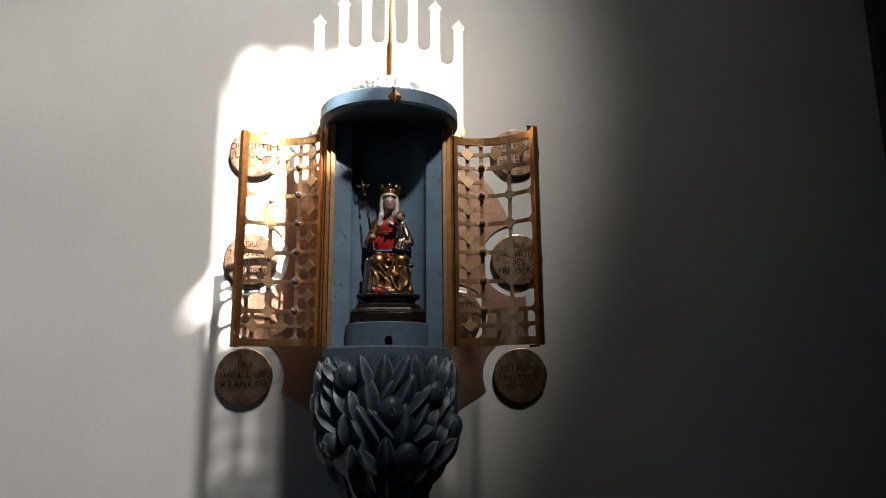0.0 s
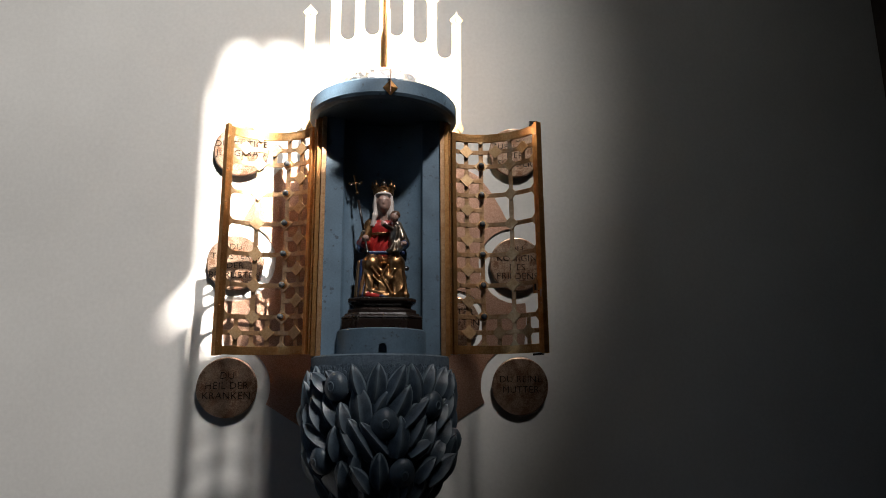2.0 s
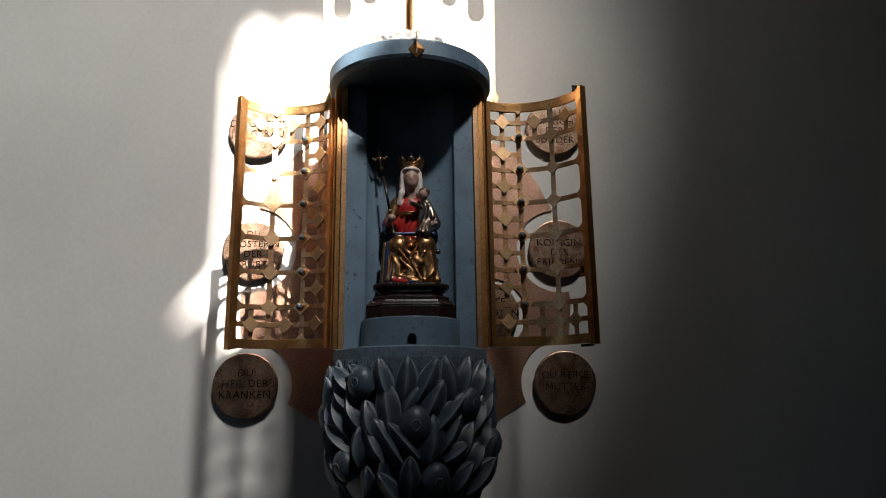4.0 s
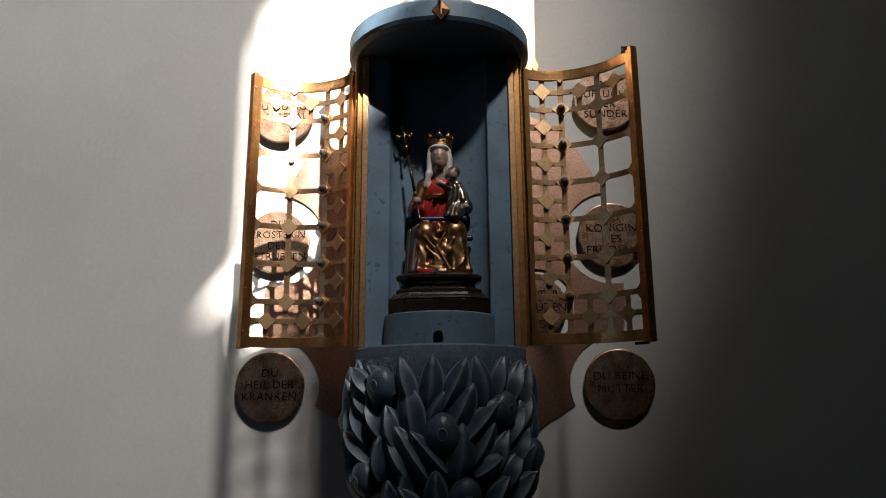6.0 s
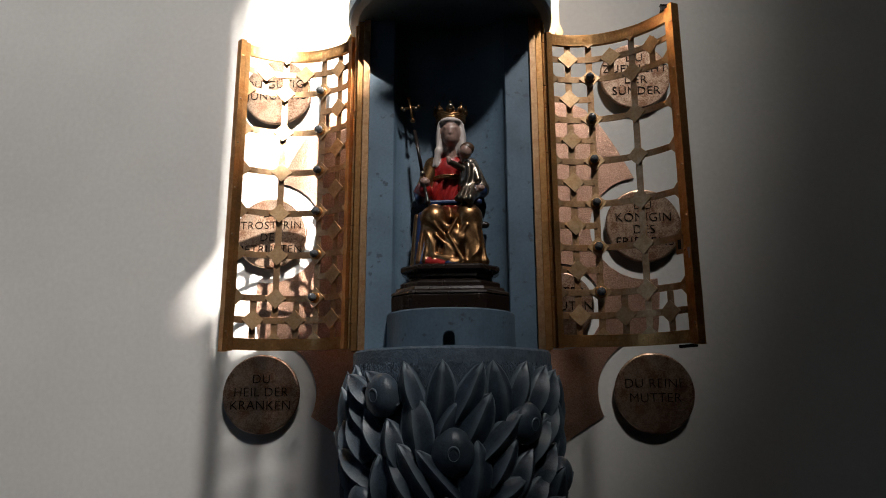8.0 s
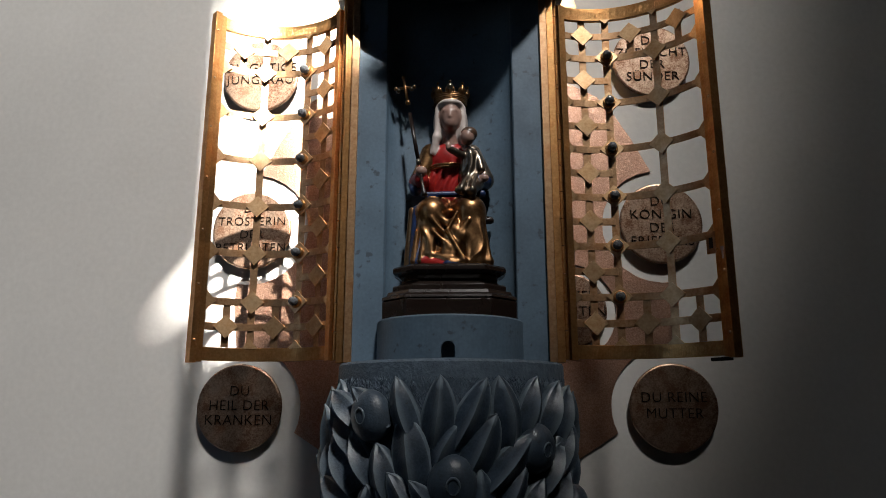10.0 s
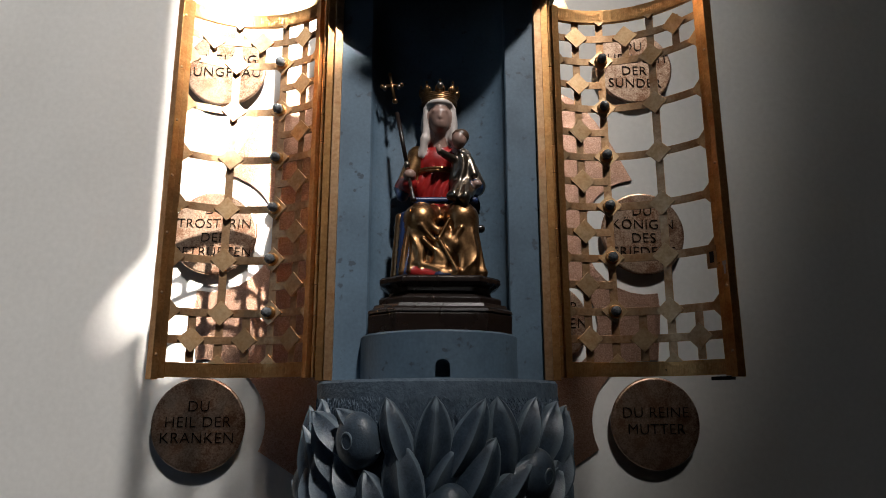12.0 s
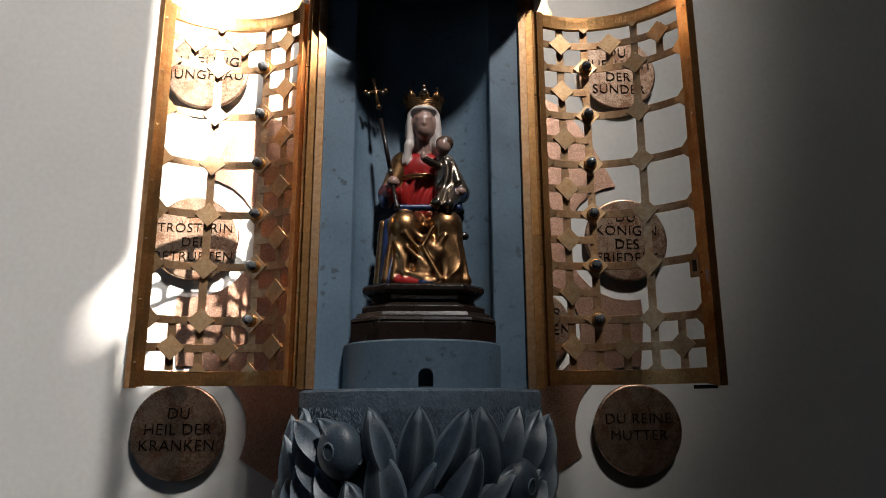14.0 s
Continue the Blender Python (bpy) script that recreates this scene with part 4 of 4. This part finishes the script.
    f.limb((-0.005, -0.0340, 0.3880), (0.005, -0.0340, 0.3880), 0.0022, 0.0022, S_, 0.005)
    f.limb((0.0, -0.0360, 0.412), (0.0, -0.0385, 0.399), 0.0012, 0.0030, S_, 0.007)
    f.ball((0.0, 0.016, 0.400), (0.0455, 0.032, 0.072), V_, 0.004)
    f.ball((0.0, -0.004, 0.442), (0.0340, 0.0330, 0.014), V_, 0.006)
    f.limb((-0.0320, -0.004, 0.432), (-0.0345, -0.008, 0.350), 0.0080, 0.0092, V_, 0.010)
    f.limb((0.0320, -0.004, 0.432), (0.0345, -0.008, 0.350), 0.0080, 0.0092, V_, 0.010)
    f.limb((-0.0365, -0.010, 0.352), (-0.042, -0.008, 0.312), 0.0105, 0.008, V_, 0.008)
    f.limb((0.0365, -0.010, 0.352), (0.042, -0.008, 0.312), 0.0105, 0.008, V_, 0.008)
    # small seated figure
    f.limb((0.052, -0.030, 0.290), (0.052, -0.028, 0.225), 0.024, 0.030, A_, 0.006, fold2 * 0.6)
    f.limb((0.052, -0.040, 0.222), (0.026, -0.078, 0.190), 0.022, 0.014, A_, 0.006, fold2 * 0.6)
    f.limb((0.062, -0.040, 0.220), (0.054, -0.080, 0.186), 0.020, 0.015, A_, 0.006, fold2 * 0.6)
    f.limb((0.036, -0.040, 0.288), (0.000, -0.062, 0.300), 0.011, 0.008, A_, 0.004)
    f.limb((0.070, -0.036, 0.285), (0.078, -0.050, 0.250), 0.012, 0.010, A_, 0.004)
    f.ball((-0.004, -0.064, 0.307), (0.007, 0.007, 0.012), S_, 0.003)
    f.ball((0.044, -0.050, 0.336), (0.0175, 0.019, 0.022), S_, 0.003)
    f.ball((0.048, -0.044, 0.3465), (0.0212, 0.0225, 0.0185), H_, 0.002)
    # shoe-high ground of the carving
    f.d = np.maximum(f.d, -z - 0.0)
    verts, quads, ids = f.skin()
    verts, faces, mats = verts.tolist(), quads.tolist(), ids.tolist()

    def tube(points, radius, mat, sides=10):
        base = len(verts)
        for i, p in enumerate(points):
            p = Vector(p)
            way = (Vector(points[min(i + 1, len(points) - 1)]) - Vector(points[max(i - 1, 0)])).normalized()
            q = way.to_track_quat("Z", "Y")
            r = radius[i] if isinstance(radius, (list, tuple)) else radius
            for s in range(sides):
                a = 2 * math.pi * s / sides
                verts.append(list(p + q @ Vector((r * math.cos(a), r * math.sin(a), 0))))
        for i in range(len(points) - 1):
            for s in range(sides):
                t = (s + 1) % sides
                faces.append([base + i * sides + s, base + i * sides + t, base + (i + 1) * sides + t, base + (i + 1) * sides + s])
                mats.append(mat)
        for i in (0, len(points) - 1):
            faces.append([base + i * sides + s for s in range(sides)])
            mats.append(mat)

    def pearl(c, r, mat):
        tube([Vector(c) + Vector((0, 0, r * math.sin(radians(a)))) for a in (-89, -50, -20, 20, 50, 89)], [r * math.cos(radians(a)) + 0.0002 for a in (-89, -50, -20, 20, 50, 89)], mat, 10)

    # crown: band, rims, eight leaves with pearls
    cz, cr = 0.452, 0.0415
    circle = lambda r, h, n=33: [(r * math.cos(2 * math.pi * i / (n - 1)), 0.012 + r * 0.86 * math.sin(2 * math.pi * i / (n - 1)), h) for i in range(n)]
    for h, r, w in ((0.0, cr, 0.0035), (0.0045, cr, 0.0030), (0.009, cr + 0.0005, 0.0036), (0.014, cr + 0.001, 0.0036), (0.019, cr + 0.0015, 0.0028)):
        tube(circle(r, cz + h), w, G_, 8)
    for i in range(8):
        a = 2 * math.pi * (i + 0.5 * 0) / 8 - math.pi / 2
        at = lambda rr, h, da=0.0: (rr * math.cos(a + da), 0.012 + rr * 0.86 * math.sin(a + da), cz + h)
        tube([at(cr, 0.018), at(cr + 0.003, 0.028), at(cr + 0.004, 0.038), at(cr + 0.004, 0.045)], [0.0070, 0.0085, 0.0060, 0.0020], G_)
        tube([at(cr, 0.018, 0.2), at(cr + 0.004, 0.030, 0.22), at(cr + 0.005, 0.036, 0.12)], [0.004, 0.0045, 0.002], G_)
        tube([at(cr, 0.018, -0.2), at(cr + 0.004, 0.030, -0.22), at(cr + 0.005, 0.036, -0.12)], [0.004, 0.0045, 0.002], G_)
        pearl(at(cr + 0.004, 0.048), 0.0036, G_)
    pearl((0.0, 0.012 - (cr + 0.003) * 0.86 - 0.004, cz + 0.032), 0.0095, SILV)
    # girdle
    for h in (0.268, 0.2745):
        tube([(0.055 * math.cos(2 * math.pi * i / 40), 0.018 + 0.0435 * math.sin(2 * math.pi * i / 40), h) for i in range(41)], 0.0048, G_, 8)
    # sceptre: staff, knop, cross
    foot, head = Vector((-0.062, -0.066, 0.178)), Vector((-0.109, -0.030, 0.440))
    way = (head - foot).normalized()
    tube([foot, foot + way * 0.006, foot + way * 0.02, foot + way * 0.07], [0.009, 0.007, 0.004, 0.0042], W_)
    tube([foot + way * 0.085, foot + way * 0.095, foot + way * 0.105], [0.005, 0.009, 0.004], A_)
    tube([foot + way * 0.06, head], 0.0054, W_)
    tube([head - way * 0.004, head, head + way * 0.006], [0.006, 0.0078, 0.006], G_)
    top = head + way * 0.078
    mid = head + way * 0.046
    tube([head, mid, top], 0.0040, G_)
    pearl(top, 0.0055, G_)
    across = Vector((1, 0.05, 0.14)).normalized()
    tube([mid - across * 0.022, mid + across * 0.022], 0.0038, G_)
    for s in (-1, 1):
        pearl(mid + across * 0.024 * s, 0.0055, G_)
        pearl(mid + across * 0.017 * s + Vector((0, -0.003, -0.007)), 0.0058, SILV)

    me = bpy.data.meshes.new("statue")
    me.from_pydata(verts, [], faces)
    for m in STATUE:
        me.materials.append(m)
    me.polygons.foreach_set("material_index", mats)
    me.polygons.foreach_set("use_smooth", [True] * len(me.polygons))
    bm = bmesh.new()
    bm.from_mesh(me)
    bmesh.ops.recalc_face_normals(bm, faces=bm.faces)
    for _ in range(2):
        bmesh.ops.smooth_vert(bm, verts=[v for v in bm.verts if v.index < len(verts)], factor=0.25, use_axis_x=True, use_axis_y=True, use_axis_z=True)
    bm.to_mesh(me)
    bm.free()
    return me


SILV = A_
statue = new("statue", build_statue())
statue.location = (0.002, 3.606, 2.2545)
tagged(statue, "painted and gilded carved seated statue wearing a crown, with sceptre", "statue")
